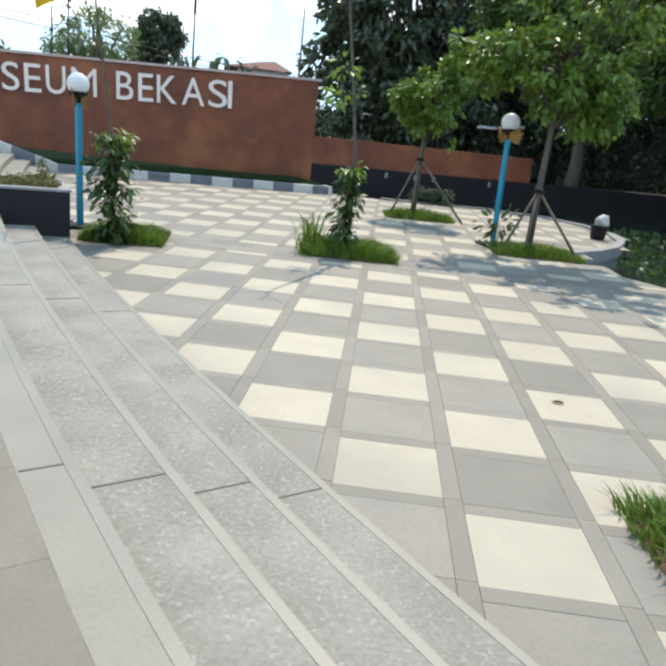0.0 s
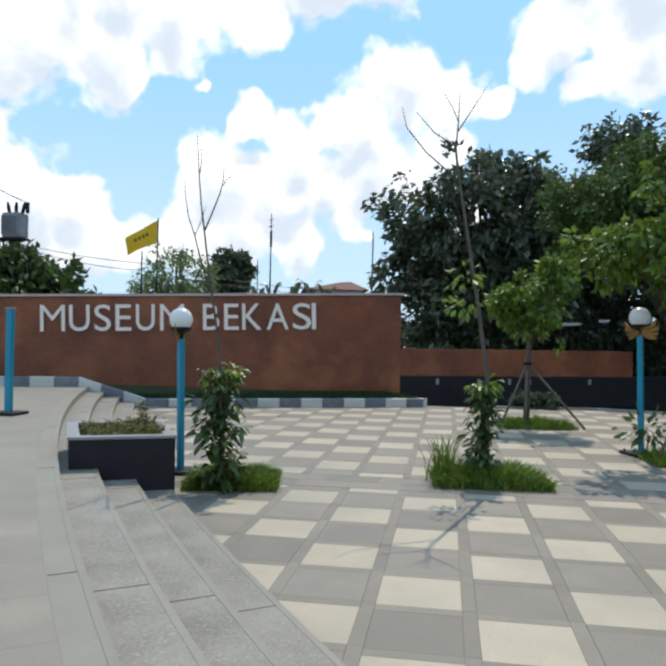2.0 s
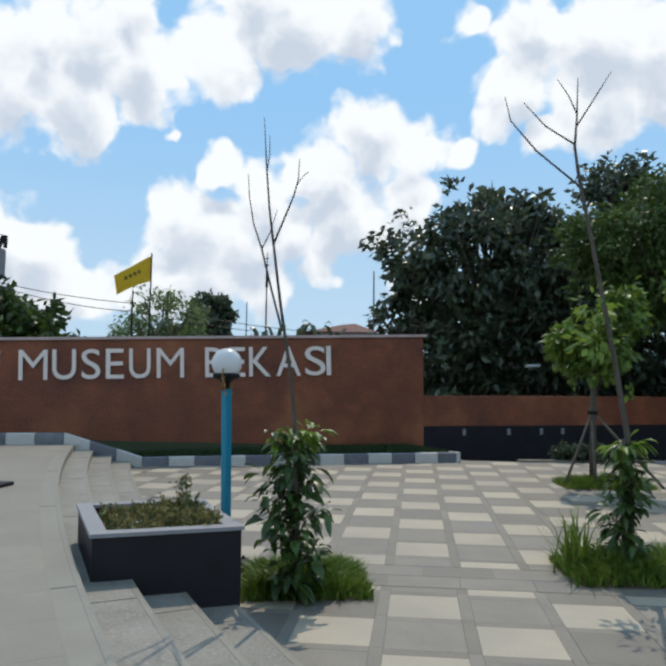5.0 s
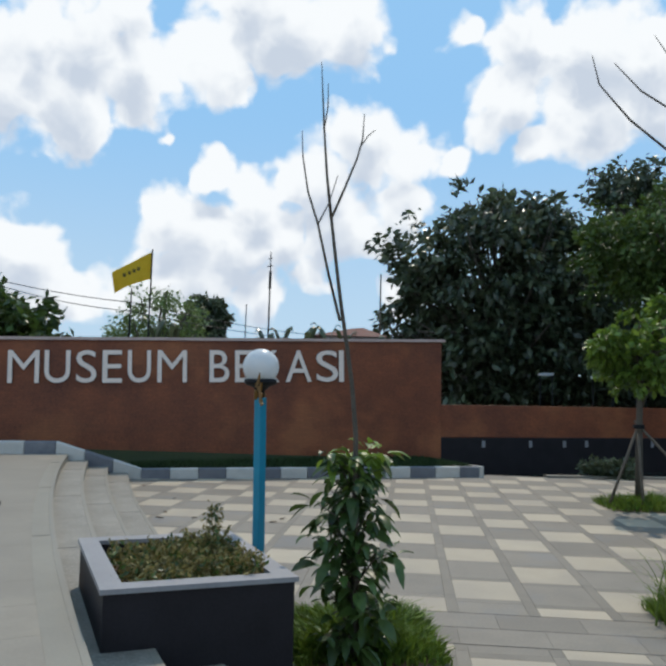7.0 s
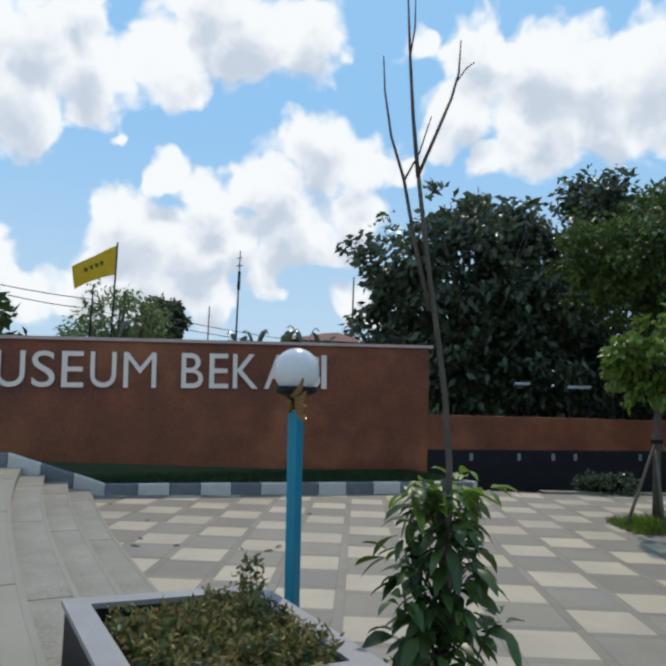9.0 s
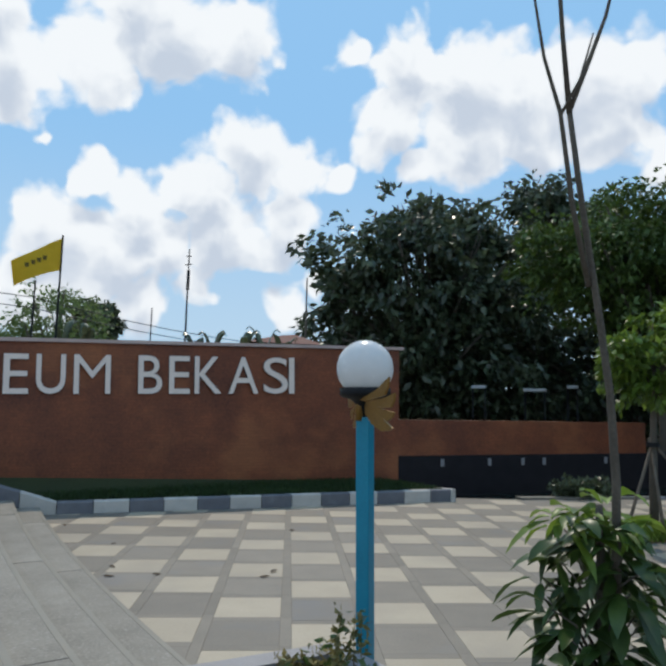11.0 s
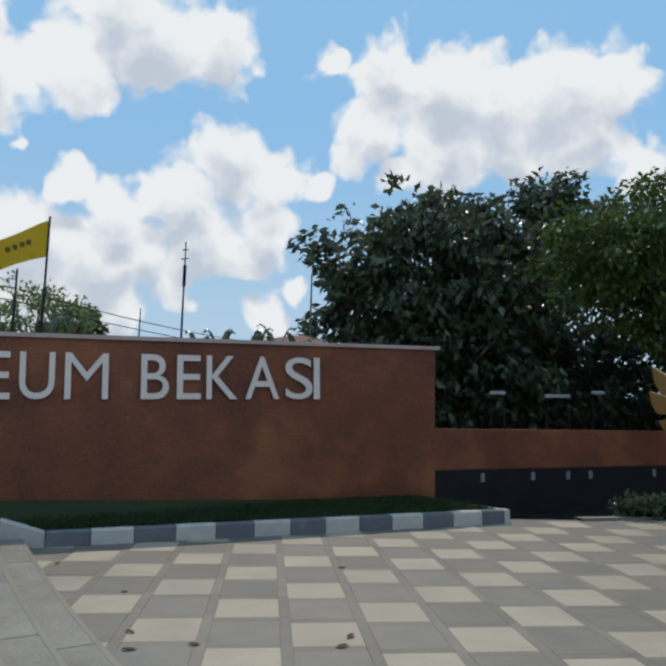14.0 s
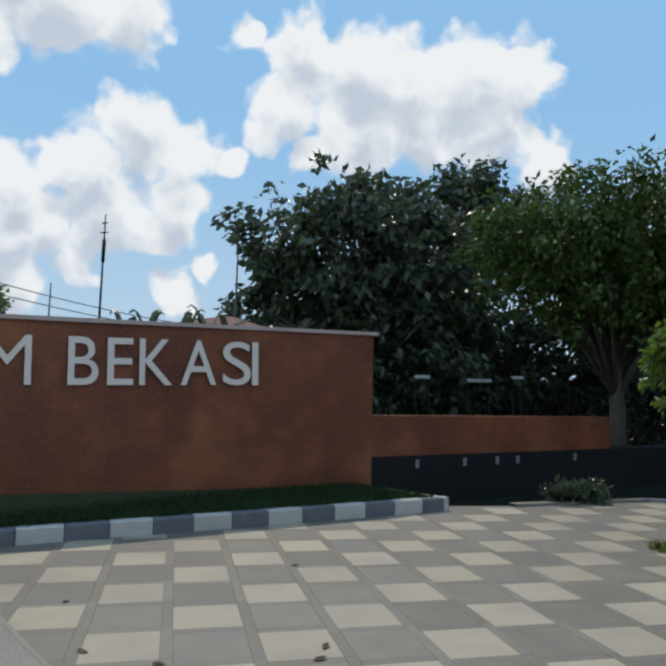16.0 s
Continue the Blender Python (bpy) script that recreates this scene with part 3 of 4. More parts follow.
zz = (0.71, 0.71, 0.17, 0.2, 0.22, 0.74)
lawn = tagged(solid("kerb_lawn", [(p.x, p.y, z) for p, z in zip(lp, zz)], [(0, 1, 5), (1, 2, 5), (2, 3, 4, 5)], LAWN), "grass strip below the sign wall, its shade put into the colour", "lawn", kind="structure")


# ---- lamps ----
def feather(pts, thick):
    """A thin curved plate from an outline in the x-z plane, given some thickness."""
    n = len(pts)
    vs = [(x, -thick / 2 + bulge, z) for x, z, bulge in pts] + [(x, thick / 2 + bulge, z) for x, z, bulge in pts]
    fs = [tuple(range(n)), tuple(range(2 * n - 1, n - 1, -1))] + [(i, n + i, n + (i + 1) % n, (i + 1) % n) for i in range(n)]
    return vs, fs


def street_lamp(loc, rz, label, lean=0.0, size=1.0):
    lamp = thing("street_lamp", label, "lamp", loc, rz, "globe lamps round the plaza")
    plate = part("base_plate", box_bm((0.46, 0.46, 0.05), (0, 0, 0.025), 0.012), BLACK, lamp, "black iron base plate")
    for sx in (-1, 1):
        for sy in (-1, 1):
            bm = bmesh.new()
            bmesh.ops.create_cone(bm, cap_ends=True, segments=6, radius1=0.018, radius2=0.018, depth=0.03, matrix=Matrix.Translation((sx * 0.17, sy * 0.17, 0.063)))
            part("bolt", bm, BLACK, plate)
    part("post", box_bm((0.078, 0.078, 1.79), (0, 0, 0.05 + 0.895), 0.008, Matrix.Rotation(radians(57 - rz), 4, "Z")), TEAL, lamp, "square teal painted post")
    bm = bmesh.new()
    bmesh.ops.create_cone(bm, cap_ends=True, segments=20, radius1=0.028, radius2=0.022, depth=0.16, matrix=Matrix.Translation((0, -0.03, 1.90)))
    part("stem", bm, GOLD, lamp, "gold central stem", True)
    prof = [(0.03, 1.84), (0.04, 1.9), (0.08, 1.935), (0.13, 1.95), (0.142, 1.965), (0.142, 2.0), (0.11, 2.0)]
    vs, fs = [], []
    for r, z in prof:
        vs += [(r * math.cos(2 * math.pi * k / 24), r * math.sin(2 * math.pi * k / 24), z) for k in range(24)]
    for i in range(len(prof) - 1):
        for k in range(24):
            a, b = i * 24 + k, i * 24 + (k + 1) % 24
            fs.append((a, b, b + 24, a + 24))
    fs += [tuple(range(23, -1, -1)), tuple(range((len(prof) - 1) * 24, len(prof) * 24))]
    solid("cup", vs, fs, BLACK, lamp, "black cup under the globe", True)
    vs, fs = [], []
    R, cz = 0.158, 2.108
    ang0 = -math.asin(0.108 / R)
    rows = 18
    for i in range(rows + 1):
        t = ang0 + (math.pi / 2 - ang0) * i / rows
        vs += [(R * math.cos(t) * math.cos(2 * math.pi * k / 32), R * math.cos(t) * math.sin(2 * math.pi * k / 32), cz + R * math.sin(t)) for k in range(32)]
    for i in range(rows):
        for k in range(32):
            a, b = i * 32 + k, i * 32 + (k + 1) % 32
            fs.append((a, b, b + 32, a + 32))
    fs.append(tuple(range(31, -1, -1)))
    solid("globe", vs, fs, GLOBE, lamp, "opal white globe", True)
    # two swept wings, each of three blades over one broad lower feather
    BLADES = (((0.02, 0.10), (0.10, 0.115), (0.185, 0.15), (0.265, 0.205), (0.255, 0.15), (0.235, 0.115), (0.15, 0.095), (0.06, 0.088)),
              ((0.04, 0.092), (0.13, 0.092), (0.21, 0.10), (0.29, 0.125), (0.283, 0.085), (0.262, 0.052), (0.19, 0.05), (0.12, 0.065)),
              ((0.05, 0.085), (0.12, 0.062), (0.20, 0.042), (0.272, 0.03), (0.255, 0.002), (0.225, -0.018), (0.17, 0.008), (0.11, 0.045)),
              ((0.03, 0.08), (0.085, 0.068), (0.15, 0.015), (0.245, -0.05), (0.215, -0.066), (0.165, -0.07), (0.09, -0.035), (0.03, 0.02)))
    for side in (-1, 1):
        for i, outline_pts in enumerate(BLADES):
            pts = [(side * x * 1.55, 1.84 + z, -0.05 + 0.011 * i + 0.2 * x * x) for x, z in outline_pts]
            v, f = feather(pts, 0.01)
            v = [Matrix.Rotation(radians(6 * side), 3, "Z") @ Vector(q) for q in v]
            solid("wing_feather", v, f, GOLD, lamp, "gold wing feather")
    lamp.matrix_world = Matrix.Translation(loc) @ pose(0, 0, 0, 0, lean, 0) @ pose(0, 0, 0, 0, 0, rz) @ Matrix.Scale(size, 4)
    return lamp


street_lamp((-4.52, 6.4, 0.0), -80, "teal lamp post with gold wings and opal globe beside the planter", -0.8)
street_lamp((2.32, 9.7, 0.0), -72, "taller teal lamp post with gold wings and opal globe", -1.0, 1.1)
short_post = thing("post", "plain square teal post with black base on the platform", "post", (-8.18, 7.9, PLATZ))
part("base_plate", box_bm((0.46, 0.46, 0.05), (0, 0, 0.025), 0.012), BLACK, short_post, "black iron base plate")
part("shaft", box_bm((0.1, 0.1, 1.72), (0, 0, 0.05 + 0.86), 0.008), TEAL, short_post)
part("cap", box_bm((0.12, 0.12, 0.03), (0, 0, 1.785), 0.008), RIM, short_post, "pale square cap")

# ---- planter ----
PLA, PLB, PLC = Vector((-5.0, 4.34)), Vector((-3.93, 4.83)), Vector((-5.77, 5.62))
PU, PV = (PLB - PLA), (PLC - PLA)
PLD = PLB + PV
RIMZ = 0.745
planter = thing("planter", "square dark slate planter with grey rim set into the steps", "planter")


def quad_ring(inset0, inset1, z0, z1):
    c = [PLA, PLB, PLD, PLC]
    u, v = PU.normalized(), PV.normalized()
    k = [(1, 1), (-1, 1), (-1, -1), (1, -1)]
    o = [p + u * a * inset0 + v * b * inset0 for p, (a, b) in zip(c, k)]
    i = [p + u * a * inset1 + v * b * inset1 for p, (a, b) in zip(c, k)]
    vs = [(p.x, p.y, z) for z in (z0, z1) for p in o + i]
    fs = []
    for n in range(4):
        m = (n + 1) % 4
        fs += [(n, m, 8 + m, 8 + n), (4 + m, 4 + n, 12 + n, 12 + m), (8 + n, 8 + m, 12 + m, 12 + n), (m, n, 4 + n, 4 + m)]
    return vs, fs


v, f = quad_ring(0.02, 0.12, 0.005, RIMZ - 0.034)
solid("body", v, f, SLATE, planter, "dark slate side panels")
v, f = quad_ring(0.0, 0.135, RIMZ - 0.03, RIMZ)
solid("rim", v, f, RIM, planter, "grey stone rim")
g = []
for i in range(13):
    for j in range(13):
        q = PLA + PU * (0.09 + 0.82 * i / 12) + PV * (0.08 + 0.84 * j / 12)
        g.append((q.x, q.y, RIMZ - 0.14 + 0.035 * noise.noise((q.x * 4, q.y * 4, 1))))
solid("soil", g, [(i * 13 + j, (i + 1) * 13 + j, (i + 1) * 13 + j + 1, i * 13 + j + 1) for i in range(12) for j in range(12)], SOIL, planter, "reddish soil")

rng = np.random.default_rng(5)
herbs = thing("planter_herbs", "half-dry low green and straw herbs in the planter", "plant")
herbs["kind"] = "stuff"
runs, pts, green = [], [], []
for k in range(480):
    u, w = rng.uniform(0.13, 0.88), rng.uniform(0.12, 0.88)
    if ((u < 0.6 and w > 0.74) or u < 0.2) and rng.uniform() < 0.85:
        continue
    q = PLA + PU * u + PV * w
    h = rng.uniform(0.06, 0.17) * (1 + 0.4 * u)
    if k in (20, 91, 160, 222):
        u, w, h = 0.77, 0.74, (0.45 if k != 91 else 0.36)
        q = PLA + PU * u + PV * (w - 0.0006 * k)
    lean = rng.normal(size=2) * 0.05
    top = (q.x + lean[0], q.y + lean[1], RIMZ - 0.13 + h)
    runs.append(([(q.x, q.y, RIMZ - 0.15), ((q.x + top[0]) / 2, (q.y + top[1]) / 2, RIMZ - 0.14 + h * 0.55), top], [0.004, 0.003, 0.0015]))
    nl = int(14 + 70 * h)
    for _ in range(nl):
        t = rng.uniform(0.25, 1)
        p = (q.x + lean[0] * t + rng.normal() * 0.014, q.y + lean[1] * t + rng.normal() * 0.014, RIMZ - 0.13 + h * t)
        (green if rng.uniform() < 0.25 else pts).append(p)
tubes("stems", runs, DRY, herbs, sides=4)
leaves("dry_leaves", pts, 0.042, DRY, herbs, droop=0.0, slim=0.45, seed=2)
leaves("green_leaves", green, 0.045, LEAFM, herbs, droop=0.0, slim=0.5, seed=3)


# ---- grass patches ----
def grass_patch(cx, cy, lx, ly, rz, h, count, seed, label, mat=GRASS):
    rng = np.random.default_rng(seed)
    patch = thing("grass_patch", label, "grass", (cx, cy, 0), rz)
    n = 22
    vs, fs = [(0, 0, 0.06)], []
    for i in range(n):
        a = 2 * math.pi * i / n
        r = 1 / max(abs(math.cos(a)), abs(math.sin(a))) * (0.94 + 0.07 * noise.noise((i * 0.9, seed, 0)))
        r = min(r, 1.24)
        vs.append((lx / 2 * r * math.cos(a), ly / 2 * r * math.sin(a), 0.006))
    fs = [(0, 1 + i, 1 + (i + 1) % n) for i in range(n)]
    solid("soil", vs, fs, SOIL, patch, "bare soil pit")
    p = rng.uniform(-1, 1, (count, 2))
    rr = np.maximum(np.abs(p[:, 0]), np.abs(p[:, 1]))
    keep = rng.uniform(0, 1, count) < 1.15 - rr ** 3 * 0.75
    p, rr = p[keep], rr[keep]
    m = len(p)
    x, y = p[:, 0] * lx / 2 * 0.97, p[:, 1] * ly / 2 * 0.97
    lump = np.array([noise.noise((float(a) * 5, float(b) * 5, seed)) for a, b in zip(x, y)])
    hh = h * (0.55 + 0.75 * rng.uniform(0, 1, m)) * (1.05 - 0.55 * rr ** 2) * (1 + 0.5 * lump)
    d = rng.normal(size=(m, 2)) * 0.45
    d[:, 0] += p[:, 0] * 0.5
    d[:, 1] += p[:, 1] * 0.5
    w = rng.uniform(0.006, 0.012, m)
    a = rng.uniform(0, 2 * math.pi, m)
    sx, sy = np.cos(a) * w, np.sin(a) * w
    z0 = 0.05 * (1 - rr)
    V = np.zeros((m, 5, 3))
    V[:, 0] = np.stack([x - sx, y - sy, z0], 1)
    V[:, 1] = np.stack([x + sx, y + sy, z0], 1)
    V[:, 2] = np.stack([x + sx * 0.8 + d[:, 0] * hh * 0.35, y + sy * 0.8 + d[:, 1] * hh * 0.35, z0 + hh * 0.62], 1)
    V[:, 3] = np.stack([x - sx * 0.8 + d[:, 0] * hh * 0.35, y - sy * 0.8 + d[:, 1] * hh * 0.35, z0 + hh * 0.62], 1)
    V[:, 4] = np.stack([x + d[:, 0] * hh, y + d[:, 1] * hh, z0 + hh * 0.95], 1)
    F = [q for i in range(m) for q in ((5 * i, 5 * i + 1, 5 * i + 2, 5 * i + 3), (5 * i + 3, 5 * i + 2, 5 * i + 4))]
    blades = solid("blades", V.reshape(-1, 3).tolist(), F, mat, patch)
    patch["kind"] = "stuff"
    return patch


grass_patch(-3.62, 5.95, 1.2, 1.15, 12, 0.17, 5600, 11, "bright green grass tuft round a sapling")
grass_patch(-0.35, 6.75, 1.55, 1.05, 4, 0.22, 4600, 12, "green grass patch round a young tree")
grass_patch(1.0, 13.25, 1.75, 1.2, 4, 0.18, 3000, 13, "green grass patch under a staked tree")
grass_patch(2.2, -0.95, 1.3, 1.2, 4, 0.18, 3000, 15, "green grass patch at the foot of the steps")
grass_patch(3.0, 9.05, 1.7, 1.1, 4, 0.18, 3600, 14, "green grass patch under a staked tree near the pond")


# ---- young trees ----
def whorl(base_pts, size, count, rng):
    pts, out = [], []
    for b in base_pts:
        for _ in range(count):
            d = rng.normal(size=3)
            d[2] = d[2] * 0.25 - 0.05
            d /= np.linalg.norm(d)
            pts.append(np.array(b) + d * 0.05)
            out.append(d)
    return np.array(pts), np.array(out) * 1.6


def shrub(cx, cy, height, radius, seed, n, leaf, label, name="shrub"):
    """A leafy bush of long drooping leaves on upright stems."""
    rng = np.random.default_rng(seed)
    ob = thing(name, label, "shrub", (cx, cy, 0))
    runs, ends = [], []
    for k in range(n):
        a = rng.uniform(0, 2 * math.pi)
        t = (k + 0.5) / n
        z = 0.12 + (height - 0.2) * t
        r = radius * rng.uniform(0.35, 1.0) * (0.72 + 0.42 * math.sin(math.pi * min(1, t * 1.02)))
        e = (math.cos(a) * r, math.sin(a) * r, z + 0.05)
        s = (0.02 * math.cos(a), 0.02 * math.sin(a), max(0.05, z - 0.22))
        runs.append(([s, ((s[0] + e[0]) / 2, (s[1] + e[1]) / 2, (s[2] + e[2]) / 2 + 0.06), e], [0.008, 0.006, 0.003]))
        ends.append(e)
        ends.append(((s[0] + e[0]) / 2, (s[1] + e[1]) / 2, (s[2] + e[2]) / 2 + 0.05))
    for r in runs:
        tubes("branch", [r], BARK, ob, sides=5)
    tubes("trunk", [([(0, 0, 0), (0.01, 0.01, height * 0.5), (0, 0, height)], [0.035, 0.028, 0.016])], BARK, ob, sides=8)
    p, o = whorl(ends, leaf, 6, rng)
    long_leaves("foliage", p, leaf, LEAFM, ob, seed=seed, outward=o, slim=0.4, sag=0.55)
    top = [((0.08 + 0.05 * k) * radius * math.cos(k * 2.4) * 2, (0.08 + 0.05 * k) * radius * math.sin(k * 2.4) * 2, height - 0.06 + 0.05 * math.sin(k * 3)) for k in range(7)]
    p, o = whorl(top, leaf, 8, rng)
    long_leaves("fresh_foliage", p, leaf * 1.15, LEAFB, ob, "lighter young leaves", seed=seed + 1, outward=o, slim=0.33, sag=0.55)
    return ob


shrub(-3.64, 5.5, 1.5, 0.34, 21, 44, 0.165, "leafy sapling with long drooping dark green leaves")
shrub(-0.46, 6.74, 1.35, 0.2, 22, 26, 0.16, "narrow leafy shrub at the foot of a bare young tree")


def bare_tree(loc, runs, label):
    ob = thing("bare_sapling", label, "tree", loc)
    tubes("trunk", runs[:1], BARK, ob)
    for r in runs[1:]:
        tubes("branch", [r], BARK, ob, sides=6)
    return ob


bare_tree((-3.66, 5.62, 0), [
    ([(0.03, -0.06, 0), (0.04, -0.2, 0.8), (0.03, -0.26, 1.6), (0.0, -0.29, 1.95), (-0.045, -0.31, 2.26), (-0.09, -0.32, 2.55), (-0.13, -0.325, 2.85), (-0.165, -0.33, 3.14)], [0.026, 0.022, 0.018, 0.016, 0.015, 0.014, 0.013, 0.012]),
    ([(-0.165, -0.33, 3.13), (-0.2, -0.36, 3.45), (-0.225, -0.38, 3.8), (-0.25, -0.4, 4.28)], [0.013, 0.01, 0.008, 0.003]),
    ([(-0.225, -0.38, 3.78), (-0.2, -0.38, 3.95), (-0.2, -0.39, 4.12)], [0.006, 0.005, 0.003]),
    ([(-0.165, -0.33, 3.14), (-0.08, -0.32, 3.35), (0.01, -0.31, 3.58), (0.05, -0.31, 3.73), (0.06, -0.31, 3.92)], [0.011, 0.01, 0.008, 0.006, 0.003]),
    ([(0.04, -0.31, 3.68), (0.09, -0.3, 3.76), (0.14, -0.3, 3.8)], [0.005, 0.004, 0.003]),
    ([(-0.092, -0.315, 2.4), (-0.172, -0.36, 2.72), (-0.249, -0.44, 3.08), (-0.32, -0.46, 3.3), (-0.36, -0.47, 3.55), (-0.37, -0.47, 3.74)], [0.012, 0.011, 0.009, 0.007, 0.005, 0.003]),
    ([(-0.248, -0.44, 3.07), (-0.17, -0.45, 3.22), (-0.11, -0.45, 3.42)], [0.007, 0.005, 0.003]),
], "tall thin bare sapling with forked top")
b2 = bare_tree((-0.4, 6.8, 0), [
    ([(0.02, 0, 0), (0.0, 0, 1.4), (-0.12, 0.02, 2.3), (-0.26, 0.03, 3.2), (-0.42, 0.05, 4.2), (-0.45, 0.05, 4.5)], [0.036, 0.03, 0.026, 0.022, 0.018, 0.015]),
    ([(-0.45, 0.05, 4.45), (-0.42, 0.05, 4.8), (-0.4, 0.05, 5.25)], [0.014, 0.01, 0.004]),
    ([(-0.43, 0.05, 4.7), (-0.25, 0.05, 4.98), (-0.05, 0.05, 5.3)], [0.01, 0.008, 0.004]),
    ([(-0.44, 0.05, 4.5), (-0.75, 0.05, 4.72), (-0.98, 0.06, 5.0)], [0.01, 0.008, 0.004]),
    ([(-0.36, 0.05, 4.0), (-0.85, 0.06, 4.45), (-1.12, 0.06, 4.8), (-1.18, 0.06, 5.08)], [0.012, 0.01, 0.007, 0.004]),
    ([(-0.42, 0.05, 4.85), (-0.5, 0.05, 5.05), (-0.62, 0.05, 5.25)], [0.008, 0.006, 0.003]),
], "thin young tree with bare crown and few leaves")
rng = np.random.default_rng(31)
p = np.concatenate([rng.normal(size=(45, 3)) * (0.13, 0.13, 0.1) + (-0.26, 0.0, 2.35), rng.normal(size=(25, 3)) * (0.1, 0.1, 0.1) + (-0.3, 0.0, 2.75)])
leaves("leaf_tuft", p, 0.12, LEAFB, b2, "small tuft of bright leaves", droop=0.3, slim=0.5, seed=31)["kind"] = "stuff"

straps = thing("strap_leaf_plant", "clump of long arching strap leaves in the grass", "plant", (-0.98, 6.72, 0))
rng = np.random.default_rng(33)
vs, fs = [], []
for k in range(70):
    a = rng.uniform(0, 2 * math.pi)
    L = rng.uniform(0.35, 0.75)
    out_r = rng.uniform(0.25, 0.8) * L
    w = rng.uniform(0.008, 0.016)
    o = len(vs)
    bx, by = rng.normal(size=2) * 0.09
    for i in range(6):
        t = i / 5
        r = out_r * t ** 1.4
        z = L * 0.85 * math.sin(t * 1.75) / math.sin(1.57)
        x, y = bx + r * math.cos(a), by + r * math.sin(a)
        ww = w * (1 - t) + 0.001
        vs += [(x - math.sin(a) * ww, y + math.cos(a) * ww, z), (x + math.sin(a) * ww, y - math.cos(a) * ww, z)]
    fs += [(o + 2 * i, o + 2 * i + 1, o + 2 * i + 3, o + 2 * i + 2) for i in range(5)]
solid("blades", vs, fs, GRASS, straps)
straps["kind"] = "stuff"


def staked_tree(loc, height, crown, seed, count, label, stakes, leaf=0.16, lean=(0, 0)):
    """A young tree on a tripod of bamboo stakes. crown: list of (centre, radii)."""
    ob = thing("staked_tree", label, "tree", loc, 0, "staked young trees")
    rng = np.random.default_rng(seed)
    tubes("trunk", [([(0, 0, 0), (0.02, 0.0, height * 0.4), (0.05 + lean[0], lean[1], height * 0.75), (0.08 + lean[0], lean[1], height)], [0.075, 0.06, 0.05, 0.03])], BARK, ob, sides=10)
    P, O, runs = [], [], []
    for c, r in crown:
        p, o = clumps(c, r, count, 15, 0.1, rng, 0.35)
        P.append(p)
        O.append(o)
        for k in range(9):
            d = rng.normal(size=3)
            d[2] = abs(d[2]) * 0.7
            d /= np.linalg.norm(d)
            e = np.array(c) + d * np.array(r) * 0.8
            s = (0.05 + lean[0], lean[1], height * rng.uniform(0.6, 0.98))
            runs.append(([s, tuple((np.array(s) + e) / 2 + (0, 0, 0.12)), tuple(e)], [0.028, 0.018, 0.006]))
    for r in runs:
        tubes("limb", [r], BARK, ob, sides=6)
    leaves("crown", np.concatenate(P), leaf, LEAFS, ob, droop=0.35, slim=0.5, seed=seed, outward=np.concatenate(O) * 0.8)
    for a, r, z in stakes:
        b = (r * math.cos(radians(a)), r * math.sin(radians(a)), 0.0)
        t = (-0.05 * math.cos(radians(a)), -0.05 * math.sin(radians(a)), z)
        tubes("stake", [([b, t], [0.028, 0.024])], POLEW, ob, "weathered bamboo stake", 7)
    bm = bmesh.new()
    bmesh.ops.create_cone(bm, cap_ends=True, segments=12, radius1=0.1, radius2=0.1, depth=0.07, matrix=Matrix.Translation((0.02, 0, stakes[0][2] - 0.1)))
    part("tie", bm, BLACK, ob, "dark rope tie")
    return ob


staked_tree((0.85, 13.4, 0), 2.7, [((0.1, 0, 2.6), (0.85, 0.85, 0.75)), ((0.6, 0.1, 3.4), (0.6, 0.6, 0.5)), ((-0.35, 0, 2.75), (0.6, 0.6, 0.45))], 41, 75, "staked young tree with bright green crown", [(200, 0.62, 1.5), (262, 0.42, 1.5), (345, 1.25, 1.5)])
staked_tree((2.9, 9.2, 0), 3.6, [((0.2, 0, 3.3), (1.15, 1.1, 0.85)), ((-0.95, 0.3, 3.4), (0.9, 0.8, 0.6)), ((0.6, -0.2, 4.5), (1.3, 1.2, 0.9)), ((0.75, 0.1, 2.75), (0.6, 0.6, 0.5))], 42, 105, "staked tree with wide bright green crown near the pond", [(205, 0.6, 1.25), (250, 0.4, 1.25), (335, 0.95, 1.25)], 0.17)
lowb = thing("low_sprout", "small leafy sprout beside a staked tree", "plant", (2.35, 9.5, 0))
rng = np.random.default_rng(44)
leaves("foliage", rng.normal(size=(60, 3)) * (0.16, 0.16, 0.12) + (0, 0, 0.42), 0.15, LEAFM, lowb, droop=0.3, slim=0.5, seed=44)
tubes("stem", [([(0, 0, 0), (0.02, 0, 0.25), (0, 0, 0.5)], [0.012, 0.01, 0.006])], BARK, lowb)


